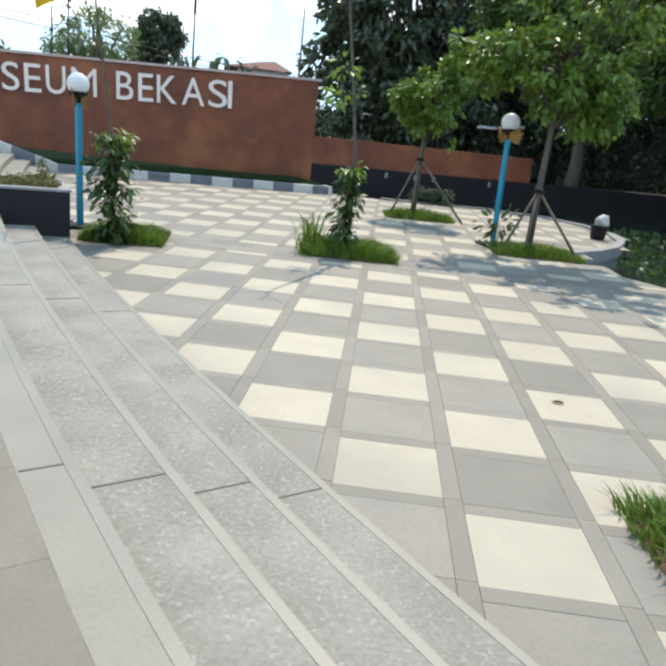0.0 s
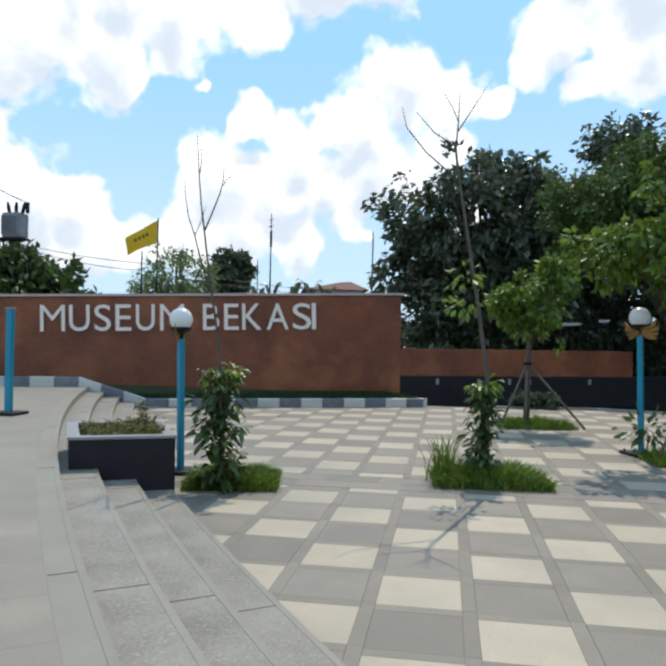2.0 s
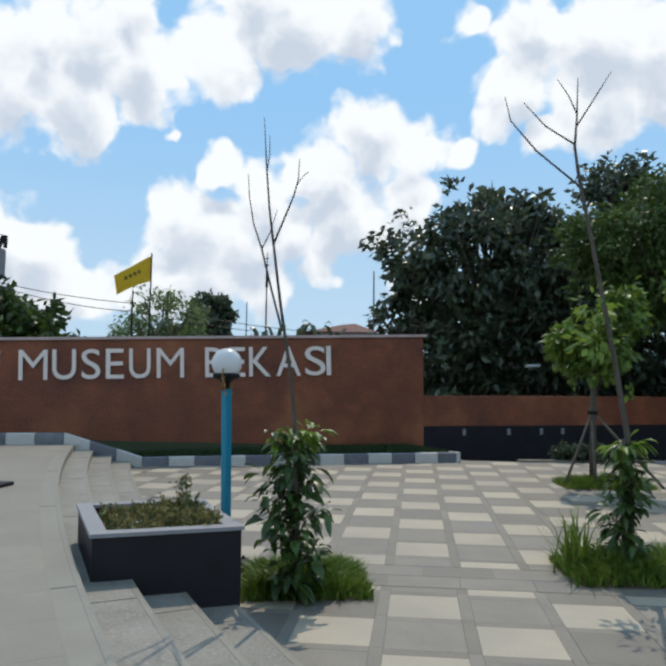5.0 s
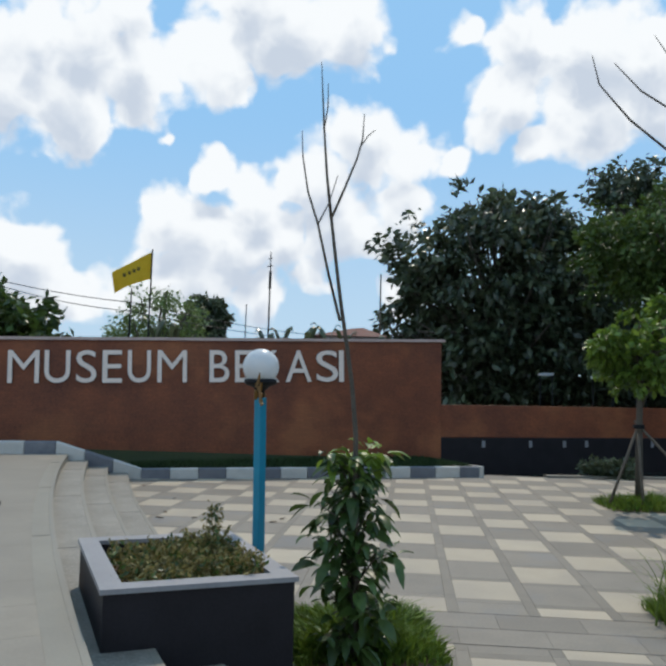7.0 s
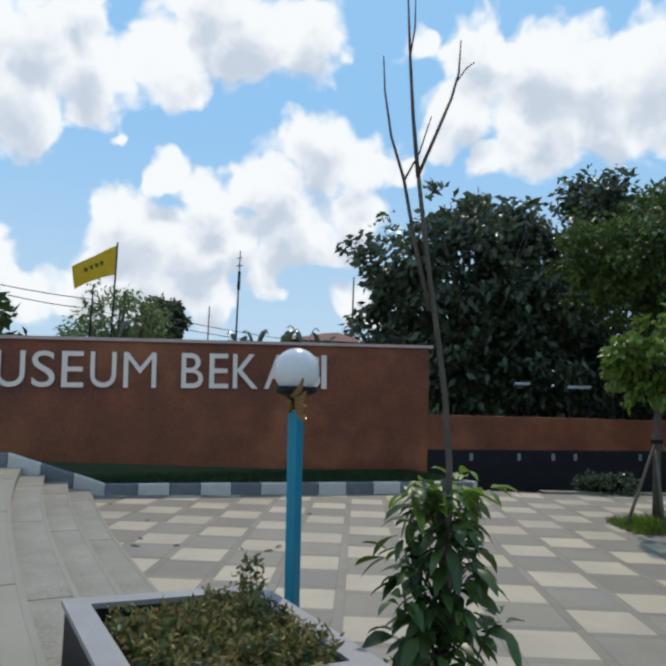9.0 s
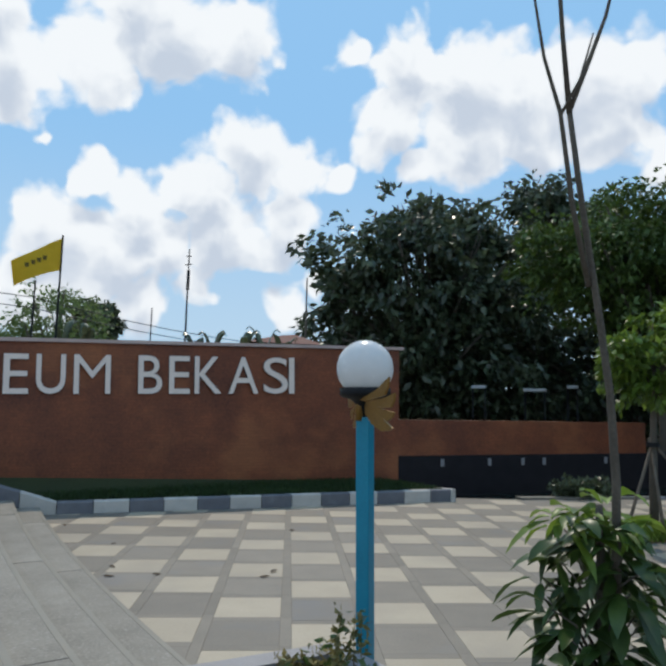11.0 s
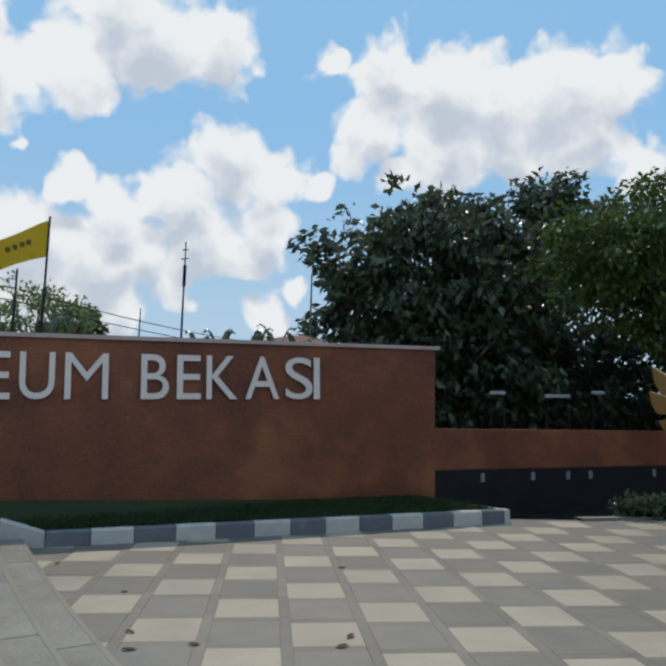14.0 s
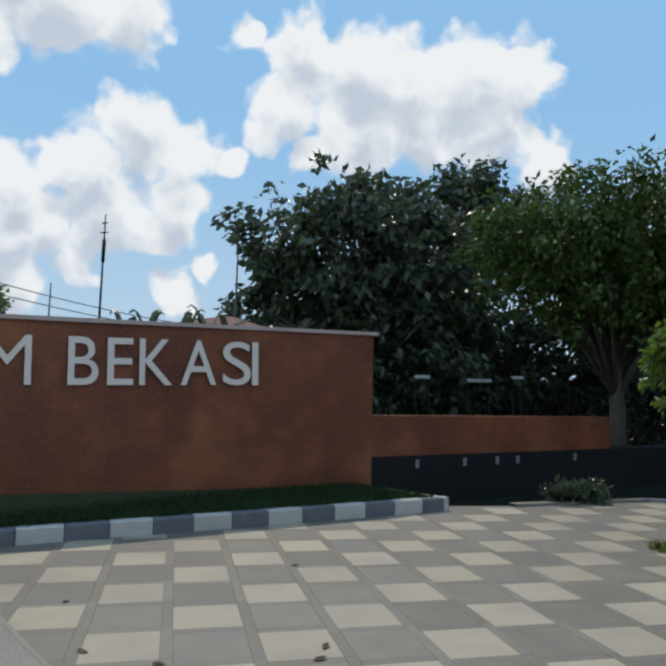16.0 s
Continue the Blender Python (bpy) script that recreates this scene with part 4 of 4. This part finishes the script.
# ---- trees behind the walls ----
def big_tree(loc, trunk_h, crowns, seed, count, leaf, mat, label, limbs=12, trunk_r=0.25, clump=0.33, per=22, name="tree"):
    ob = thing(name, label, "tree", loc)
    rng = np.random.default_rng(seed)
    tubes("trunk", [([(0, 0, 0), (0.1, 0, trunk_h * 0.5), (0.05, 0.1, trunk_h), (0, 0, trunk_h * 1.5)], [trunk_r * 1.25, trunk_r, trunk_r * 0.8, trunk_r * 0.4])], BARK, ob, sides=10)
    P, O = [], []
    for c, r in crowns:
        n = int(count * (r[0] * r[1] * r[2]) ** 0.6)
        p, o = clumps(c, r, n, per, clump, rng, 0.5)
        P.append(p)
        O.append(o)
        for k in range(limbs):
            d = rng.normal(size=3)
            d[2] = abs(d[2]) * 0.8
            d /= np.linalg.norm(d)
            e = np.array(c) + d * np.array(r) * 0.85
            s = np.array((0.05, 0.05, trunk_h * rng.uniform(0.6, 1.3)))
            tubes("limb", [([tuple(s), tuple(s * 0.45 + e * 0.55 + (0, 0, 0.25)), tuple(e)], [trunk_r * 0.4, trunk_r * 0.22, 0.03])], BARK, ob, sides=6)
    leaves("crown", np.concatenate(P), leaf, mat, ob, droop=0.3, slim=0.5, seed=seed, outward=np.concatenate(O) * 0.6)
    return ob


G = -0.62
big_tree((0.8, 32.0, G), 3.6, [((-0.6, -0.2, 8.4), (3.9, 3.3, 3.0)), ((-2.9, 0, 6.9), (2.0, 2.2, 2.0)), ((3.0, 0.3, 8.2), (3.4, 3.0, 2.9)), ((0.5, -0.6, 5.2), (5.2, 2.6, 2.2)), ((-0.4, 0.2, 10.8), (1.8, 1.8, 1.1)), ((2.2, 0.2, 10.7), (1.6, 1.6, 1.0)), ((-4.4, 0, 5.1), (0.7, 0.8, 0.5)), ((-1.2, -0.4, 3.3), (2.8, 1.8, 1.9)), ((2.6, -0.4, 3.2), (3.8, 1.8, 1.9))], 51, 19, 0.42, LEAFD, "large dark-leaved tree behind the wall", trunk_r=0.3, clump=0.46, per=30)
big_tree((9.0, 40.0, G), 6, [((0, 0, 14.2), (2.0, 1.9, 1.7)), ((2.4, 0, 12.2), (4.2, 3.0, 2.4)), ((-1.6, 0, 8.8), (2.6, 2.4, 2.6))], 52, 17, 0.44, LEAFD, "tall dark-leaved tree with an open top", clump=0.6, per=28)
big_tree((7.4, 24.7, G), 4.2, [((0.3, 0, 8.3), (4.0, 3.2, 1.9)), ((-2.2, 0.2, 7.4), (2.6, 2.4, 1.5)), ((3.0, 0, 7.4), (3.2, 3.0, 1.8)), ((0.5, 0.2, 6.1), (3.4, 2.6, 1.3))], 53, 44, 0.22, LEAFG, "broad spreading green tree beyond the low wall", per=48, clump=0.42)
big_tree((12.5, 21.0, G), 4.2, [((0, 0, 7.6), (4.2, 3.5, 2.6)), ((-2.0, -0.5, 5.6), (3.0, 2.6, 1.6)), ((3, 0, 6.5), (3.0, 3.0, 2.4))], 54, 80, 0.28, LEAFG, "large dark tree beyond the pond")
big_tree((15.5, 15.0, G), 4.2, [((0, 0, 7.4), (4.4, 4.0, 2.8)), ((-1.8, 0.5, 5.2), (2.6, 2.6, 1.5))], 55, 90, 0.24, LEAFD, "large dark tree beyond the pond")
big_tree((9.5, 31.5, G), 3.0, [((0, 0, 4.3), (5.0, 2.0, 2.7)), ((-6, 0, 4.0), (4.0, 1.6, 2.6)), ((6.5, -1, 5), (4.2, 2, 3.4))], 56, 60, 0.32, LEAFD, "dense dark trees standing further behind")
big_tree((-15.8, 19.6, G), 2.6, [((0, 0, 4.2), (1.9, 1.7, 1.3)), ((-1, 0, 5.0), (1.6, 1.5, 1.0)), ((0.6, 0, 3.2), (2.0, 1.5, 1.0))], 57, 60, 0.34, LEAFM, "broad-leaved green tree behind the wall", clump=0.25)
big_tree((-14.0, 28.9, G), 2.6, [((0, 0, 5.3), (1.9, 1.5, 1.8)), ((-1.2, 0, 4.4), (1.4, 1.2, 1.2)), ((1.0, 0, 4.2), (1.5, 1.2, 1.1))], 58, 75, 0.17, LEAFP, "wispy pale green tree behind the wall", clump=0.3, per=16)
big_tree((-21.7, 61.0, G), 4.5, [((0, 0, 8.8), (2.4, 2.2, 1.9)), ((0.4, 0, 10.2), (1.3, 1.2, 0.9)), ((-1.2, 0, 7.4), (1.8, 1.6, 1.2))], 59, 75, 0.36, LEAFD, "small round dark tree behind the wall", clump=0.25)

# ---- poles, flag, transformer, cables ----
def pole(x, y, top, r, label, mat=POLEW, tipr=0.5, name="pole"):
    ob = thing(name, label, "pole", (x, y, G))
    h = top - G
    tubes("shaft", [([(0, 0, 0), (0.02, 0, h * 0.5), (0.05, 0, h)], [r, r * 0.85, r * tipr])], mat, ob)
    return ob


ant = pole(-8.77, 26.97, 7.46, 0.05, "thin antenna pole rising behind the wall", BLACK, 0.4, "antenna_pole")
for z, w in ((7.8, 0.18), (7.5, 0.24), (7.25, 0.1)):
    tubes("crossbar", [([(-w / 2 + 0.04, 0, z), (w / 2 + 0.04, 0, z + 0.03)], [0.02, 0.02])], BLACK, ant, sides=5)
tubes("sleeve", [([(0.04, 0, 6.6), (0.05, 0, 7.3)], [0.055, 0.055])], BLACK, ant)
pole(-11.62, 34.9, 6.4, 0.05, "short thin pole behind the wall", BLACK)
pole(-4.48, 29.4, 7.0, 0.06, "thin pole beside the dark tree")
flag_pole = pole(-10.47, 18.78, 5.82, 0.03, "slim flag pole behind the wall", BLACK, 0.8, "flag_pole")
pole(-11.1, 18.95, 4.75, 0.045, "dark post beside the flag pole", BLACK)
flag = thing("flag", "faded yellow flag waving from a slim pole", "flag", (-10.43, 18.78, 5.68))
NX, NZ = 22, 12
vs, fs = [], []
for s in (0, 1):
    for i in range(NX + 1):
        u = i / NX
        for j in range(NZ + 1):
            w = j / NZ
            x = -1.15 * u * (0.97 - 0.04 * w)
            z = -0.76 * w * (1 - 0.25 * u) - 0.46 * u + 0.07 * math.sin(3.5 * u + 1)
            vs.append((x, 0.12 * math.sin(5.5 * u + 1.2 * w) * u + 0.006 * s, z))
for i in range(NX):
    for j in range(NZ):
        a = i * (NZ + 1) + j
        fs.append((a, a + 1, a + NZ + 2, a + NZ + 1))
o = (NX + 1) * (NZ + 1)
fs += [tuple(reversed([q + o for q in f])) for f in fs[:]]
solid("cloth", vs, fs, YEL, flag, smooth=True)
for k in range(4):
    u = 0.35 + 0.11 * k
    y = 0.12 * math.sin(5.5 * u + 0.55) * u
    z = -0.33 * (1 - 0.25 * u) - 0.46 * u + 0.07 * math.sin(3.5 * u + 1)
    part("print_bar", box_bm((0.09, 0.02, 0.1), (-1.1 * u, y, z)), INK, flag, "faded dark lettering")

trafo_pole = pole(-15.2, 16.9, 8.2, 0.13, "dark utility pole behind the wall", POLEW, 0.8, "utility_pole")
trafo = thing("transformer", "grey pole-mounted electric transformer with bushings", "transformer", (-14.5, 17.15, 4.95))
tank = part("tank", box_bm((0.62, 0.5, 0.78), (0, 0, 0.39), 0.05), STEELG, trafo)
for k in range(7):
    part("cooling_fin", box_bm((0.03, 0.09, 0.6), (-0.25 + 0.083 * k, -0.29, 0.38), 0.008), STEELG, tank)
part("bracket", box_bm((1.2, 0.5, 0.07), (-0.25, 0, -0.04), 0.01), BLACK, trafo)
for x in (-0.2, 0.02, 0.24):
    tubes("bushing", [([(x, 0, 0.78), (x * 1.25, 0, 1.0), (x * 1.4, 0, 1.15)], [0.05, 0.06, 0.03])], BLACK, tank)
part("arrester", box_bm((0.09, 0.09, 0.36), (0.42, 0, 0.95), 0.02), BLACK, trafo)


def cable(a, b, sag, r=0.016):
    a, b = Vector(a), Vector(b)
    n = 14
    pts = [a.lerp(b, i / n) - Vector((0, 0, sag * 4 * (i / n) * (1 - i / n))) for i in range(n + 1)]
    ob = tubes("cable", [(pts, [r] * (n + 1))], WIRE, None, sides=5)
    tagged(ob, "black overhead cable sagging behind the wall", "cable", "overhead cables")


cable((-14.9, 17.0, 4.9), (-11.1, 18.95, 4.35), 0.1, 0.012)
cable((-14.9, 17.0, 4.85), (-11.1, 18.95, 4.1), 0.16, 0.012)
cable((-11.1, 18.95, 4.35), (-3.0, 27.0, 4.0), 0.3, 0.012)
cable((-11.1, 18.95, 4.1), (-3.0, 27.0, 3.75), 0.25, 0.012)
cable((-14.2, 17.1, 6.1), (-18.5, 13.5, 9.5), 0.3)

house = thing("house", "small house with a low red tiled roof behind the wall", "house", (-5.6, 25.0, G), 14)
part("wall", box_bm((1.9, 2.6, 4.46), (0.2, 0, 2.23), 0.02), PLASTER, house)
vs = [(-1.25, -1.5, 4.46), (1.35, -1.5, 4.46), (1.35, 1.5, 4.46), (-1.25, 1.5, 4.46), (0.3, 0, 4.86), (0.75, 0, 4.9)]
solid("roof", vs, [(0, 1, 5, 4), (1, 2, 5), (2, 3, 4, 5), (3, 0, 4), (3, 2, 1, 0)], ROOF, house)
# dark pointed fronds peeping over the cap
rng = np.random.default_rng(71)
for k, (s, o) in enumerate(((-4.7, 3.6), (-4.2, 3.4), (-1.5, 3.2), (-1.0, 3.4), (-0.3, 3.0), (0.3, 3.1), (0.9, 3.2), (1.6, 3.1), (2.2, 3.2))):
    x, y = wall_at(s, o)
    fr = thing("frond_plant", "dark broad frond rising behind the wall", "plant", (x, y, G), 0, "fronds behind the wall")
    vs, fs = [], []
    h = (4.66 if s < -4 else 4.34) + 0.2 * rng.uniform(-1, 1)
    for q in range(4):
        a = rng.uniform(0, 2 * math.pi)
        L = rng.uniform(0.5, 0.9)
        b = len(vs)
        for i in range(6):
            t = i / 5
            r, z = 0.55 * L * t, h - 0.75 + L * math.sin(t * 2.0)
            w = 0.11 * math.sin(math.pi * (0.12 + 0.86 * t))
            vs += [(r * math.cos(a) - w * math.sin(a), r * math.sin(a) + w * math.cos(a), z), (r * math.cos(a), r * math.sin(a), z + 0.03), (r * math.cos(a) + w * math.sin(a), r * math.sin(a) - w * math.cos(a), z)]
        for i in range(5):
            fs += [(b + 3 * i, b + 3 * i + 1, b + 3 * i + 4, b + 3 * i + 3), (b + 3 * i + 1, b + 3 * i + 2, b + 3 * i + 5, b + 3 * i + 4)]
    solid("leaf_blade", vs, fs, LEAFD, fr)
    tubes("stalk", [([(0, 0, 0), (0, 0, h - 0.7)], [0.07, 0.05])], BARK, fr)

# ---- tiles of the plaza ----
P, T = 0.7, 0.6


def tile_mesh(name, lx, ly, mat, h=0.005, b=0.0012):
    vs = [(0, 0, -h), (lx, 0, -h), (lx, ly, -h), (0, ly, -h), (0, 0, -b), (lx, 0, -b), (lx, ly, -b), (0, ly, -b), (b, b, 0), (lx - b, b, 0), (lx - b, ly - b, 0), (b, ly - b, 0)]
    fs = [(0, 1, 5, 4), (1, 2, 6, 5), (2, 3, 7, 6), (3, 0, 4, 7), (4, 5, 9, 8), (5, 6, 10, 9), (6, 7, 11, 10), (7, 4, 8, 11), (8, 9, 10, 11)]
    me = bpy.data.meshes.new(name)
    me.from_pydata(vs, [], fs)
    me.materials.append(mat)
    return me, vs, fs


def shown(x, y):
    r = math.hypot(x - EYE_ARC[0], y - EYE_ARC[1])
    return r < ARC_R + 1.2 and (inside(x, y, outline) or (r > ARC_R - 1.2 and y < 13.6))


g = 0.002
kinds = {
    "cream": tile_mesh("cream_tile", T - g, T - g, CREAM), "grey": tile_mesh("grey_tile", T - g, T - g, GREY),
    "sx": tile_mesh("strip_tile", T - g, P - T - g, STRIP), "sy": tile_mesh("strip_tile", P - T - g, P - g, STRIP),
}
far = {"cream": [], "grey": [], "sx": [], "sy": []}
near = 0
jitter = random.Random(9)
BAND0, BAND1 = 5.98, 6.75      # plain grey crossing between the two checkered fields
PF, TF = 0.745, 0.645          # row pitch and tile length of the field beyond the crossing


def lay(kind, px, py, lx, ly, full):
    """One tile, clipped to its own field; whole cream and grey tiles near the steps are pieces of their own."""
    global near
    z = jitter.uniform(-0.0006, 0.0006)
    if full and kind in ("cream", "grey") and -7.5 < px < 2.2 and -2.2 < py < 13.6 and near < 300:
        near += 1
        ob = new("tile", kinds[kind][0])
        ob.location = (px + g / 2, py + g / 2, z)
        ob.parent = plaza
    else:
        far[kind].append((px + g / 2, py + g / 2, z, lx - g, ly - g))


for i in range(-15, 14):
    x = i * P
    # field beside the steps: every column lies a little lower than the one before it
    for j in range(-12, 10):
        y = j * P - T - 0.03 * i
        if y > BAND0 - 0.05 or not shown(x + 0.3, y + 0.3):
            continue
        top = min(y + T, BAND0)
        lay("cream" if (i + j) % 2 == 0 else "grey", x, y, T, top - y, top == y + T)
        if top == y + T:
            lay("sx", x, y + T, T, min(P - T, BAND0 - y - T), False)
        lay("sy", x + T, y, P - T, min(P, BAND0 - y), False)
    # the crossing: plain slabs in two rows
    for k in range(2):
        y, ly = BAND0 + 0.012 + k * 0.385, 0.375
        if shown(x + 0.3, y + 0.2):
            lay("grey", x + 0.35 * k - 0.05, y, P, ly, False)
    # field towards the kerb
    for j in range(-8, 12):
        y0 = 11.92 - 0.09 * (i + 8) + PF * j
        y = max(y0 - TF, BAND1 + 0.012)
        if y0 < BAND1 + 0.08 or not shown(x + 0.3, y0 - 0.3):
            continue
        lay("cream" if (i + j) % 2 else "grey", x, y, T, y0 - y, False)
        lay("sx", x, y0, T, PF - TF, False)
        lay("sy", x + T, y, P - T, y0 - y + PF - TF, False)
for k, places in far.items():
    vs, fs = [], []
    for px, py, pz, lx, ly in places:
        o = len(vs)
        b = 0.0012
        vs += [(px + a * lx, py + c * ly, pz - h) for h in (0.005, b) for a, c in ((0, 0), (1, 0), (1, 1), (0, 1))]
        vs += [(px + b, py + b, pz), (px + lx - b, py + b, pz), (px + lx - b, py + ly - b, pz), (px + b, py + ly - b, pz)]
        fs += [tuple(q + o for q in f) for f in kinds[k][2]]
    ob = solid("tile_field" if k in ("cream", "grey") else "strip_field", vs, fs, {"cream": CREAM_I, "grey": GREY_I}.get(k, STRIP_I), plaza)
    ob["kind"] = "stuff"

# platform slabs
pm, pv, pf = tile_mesh("platform_slab", 0.6, 0.5, PLAT)
r0 = PLAT_R
field, nfield = [], []
for ring in range(20):
    ra = r0 + 0.001 + ring * 0.6
    step = 0.6 / ra
    n = int((A0 - A1) / step)
    for k in range(n):
        a = A0 + (A1 - A0) * k / n
        b = A0 + (A1 - A0) * (k + 1) / n + 0.002 / ra
        q = [(*arc(r, t), PLATZ - zz) for zz in (0.002, 0.0) for r, t in ((ra, a), (ra + 0.598, a), (ra + 0.598, b), (ra, b))]
        (nfield if a > A0 - 0.15 else field).append(q)


def slab_field(name, quads, mat):
    vs, fs = [], []
    for q in quads:
        o = len(vs)
        vs += q
        fs += [(o + 4, o + 7, o + 6, o + 5)] + [(o + i, o + 4 + i, o + 4 + (i + 1) % 4, o + (i + 1) % 4) for i in range(4)]
    ob = solid(name, vs, fs, mat, plat)
    ob["kind"] = "stuff"
    return ob


slab_field("slab_field", field, PLAT)
slab_field("tan_slab_field", nfield, TAN)

# lawn blades by the wall, in the shade-toned green
rng = np.random.default_rng(81)
pts = []
for k in range(38000):
    s, w = rng.uniform(-0.22, 0.99), rng.uniform(0.02, 1.0)
    a = Vector(lp[2]) + (Vector(lp[3]) - Vector(lp[2])) * s
    b = Vector(wall_at(-5.4)) + (Vector(wall_at(2.25)) - Vector(wall_at(-5.4))) * s
    q = a.lerp(b, w)
    pts.append((q.x, q.y, 0.2 + 0.02 * w))
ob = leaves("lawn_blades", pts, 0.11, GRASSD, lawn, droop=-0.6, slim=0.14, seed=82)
ob["kind"] = "stuff"

# dark shrub heap on the plaza's edge
heap = thing("dark_shrub", "low dark leafless shrub heap at the pond edge", "shrub", (1.6, 17.7, -0.05))
p, o = clumps((0, 0, 0.22), (0.72, 0.32, 0.26), 160, 24, 0.09, np.random.default_rng(83), 0.3)
leaves("twigs", p, 0.11, LEAFD, heap, droop=-0.2, slim=0.4, seed=84)
heap["kind"] = "stuff"

# dark sheet beyond the trees, added to stand for the shade under them
bw = tagged(solid("shade_backing_wall", *extrude_poly([(-5, 37), (16, 37), (24, 24), (26, 2), (26.4, 2), (24.4, 24.2), (16.2, 37.4), (-5, 37.4)], G, 3.0), SLATE), "dark wall sheet added to stand for the shade under the trees", "wall", kind="structure")
# leaf mass added in front of it, filling the same under-tree dark
hedge = thing("hedge", "dark leaf mass added to fill the shade below the trees", "hedge", (0, 0, 0))
rng = np.random.default_rng(91)
u = rng.uniform(0, 1, 16000)
path = np.array([(-4.0, 35.0), (13.0, 35.5), (21.0, 23.0), (23.0, 3.0)])
seg = np.minimum((u * 3).astype(int), 2)
f = (u * 3 - seg)[:, None]
xy = path[seg] * (1 - f) + path[seg + 1] * f + rng.normal(size=(16000, 2)) * 0.6
z = G + rng.uniform(0, 1, 16000) ** 0.8 * (3.6 + 0.8 * np.sin(xy[:, 0] * 0.9) + 0.6 * np.sin(xy[:, 1] * 1.3 + 1))
leaves("hedge_leaves", np.column_stack([xy, z]), 0.3, LEAFD, hedge, droop=0.1, slim=0.5, seed=92)
hedge["kind"] = "stuff"
# pale roofs glimpsed between the trunks
for x, y, z, w in ((2.2, 28.4, 2.8, 0.55), (4.3, 28.2, 2.72, 0.85), (5.6, 27.8, 2.85, 0.4), (11.8, 18.8, 2.4, 1.2), (13.4, 17.4, 2.5, 1.0)):
    ob = thing("stall_roof", "small pale stall roof glimpsed between trees", "roof", (x, y, G), -20, "stall roofs beyond the wall")
    part("roof_sheet", box_bm((w, 0.5, 0.09), (0, 0, z - G), 0.02, Matrix.Rotation(radians(6), 4, "X")), PLASTER, ob)
    for sx in (-1, 1):
        tubes("roof_post", [([(sx * w * 0.42, 0, 0), (sx * w * 0.42, 0, z - G)], [0.03, 0.03])], BLACK, ob, sides=6)

# pot on the lobe's rim and weeds in the pond
pot = thing("plant_pot", "dark plant pot with a pale crumpled cover", "pot", (5.3, 13.0, 0))
prof = [(0.15, 0.0), (0.17, 0.05), (0.2, 0.3), (0.21, 0.34), (0.19, 0.34), (0.17, 0.28)]
vs, fs = [], []
for r, z in prof:
    vs += [(r * math.cos(2 * math.pi * k / 18), r * math.sin(2 * math.pi * k / 18), z) for k in range(18)]
for i in range(len(prof) - 1):
    for k in range(18):
        a, b = i * 18 + k, i * 18 + (k + 1) % 18
        fs.append((a, b, b + 18, a + 18))
fs += [tuple(range(17, -1, -1)), tuple(range(5 * 18, 6 * 18))]
solid("body", vs, fs, SLATE, pot, smooth=True)
bm = bmesh.new()
bmesh.ops.create_icosphere(bm, subdivisions=3, radius=0.17)
for q in bm.verts:
    q.co = q.co * (1 + 0.35 * noise.noise(q.co * 9)) + Vector((0.06, 0, 0.42))
part("cover", bm, KW, pot, "pale crumpled cover", True)
weed = thing("pond_weed", "floating green weeds on the pond", "plant", (0, 0, 0))
rng = np.random.default_rng(95)
p = np.column_stack([rng.uniform(5.0, 14, 6000), rng.uniform(4, 18, 6000), np.full(6000, -0.19)])
dens = np.array([noise.noise((float(a) * 0.6, float(b) * 0.6, 3)) for a, b in p[:, :2]])
p = p[(dens > -0.05) & (p[:, 0] > 5.2 + np.maximum(0, (6 - p[:, 1]) * 0.5))]
leaves("weed_leaves", p, 0.16, LEAFM, weed, droop=-0.05, slim=0.8, seed=96)
weed["kind"] = "stuff"

# fallen leaves on the paving
rng = random.Random(17)
LITTER = surf("dry_fallen_leaf", (0.05, 0.03, 0.015), (0.11, 0.065, 0.03), 20, 90, 0.8, 0.1)
for x, y, z in ((-6.9, 10.5, 0), (-8.4, 13.7, 0), (-7.3, 12.3, 0), (-6.98, 10.95, 0), (-6.4, 10.6, 0), (-4.9, 13.4, 0), (-5.2, 10.5, 0), (-5.1, 10.75, PLATZ - 0.515), (1.6, 1.1, 0), (-5.6, 3.6, PLATZ), (-4.9, 1.2, PLATZ)):
    a = rng.uniform(0, 360)
    L, W = rng.uniform(0.045, 0.075), rng.uniform(0.018, 0.03)
    vs = [(-L, 0, 0.004), (-L * 0.3, W, 0.016), (L * 0.5, W * 0.7, 0.02), (L, 0, 0.008), (L * 0.5, -W * 0.7, 0.018), (-L * 0.3, -W, 0.012), (0, 0, 0.006)]
    ob = solid("fallen_leaf", vs, [(0, 1, 6), (1, 2, 6), (2, 3, 6), (3, 4, 6), (4, 5, 6), (5, 0, 6)], LITTER)
    ob.matrix_world = pose(x, y, z + 0.001, 0, 0, a)
    tagged(ob, "curled dry brown leaf lying on the paving", "leaf", "fallen leaves")
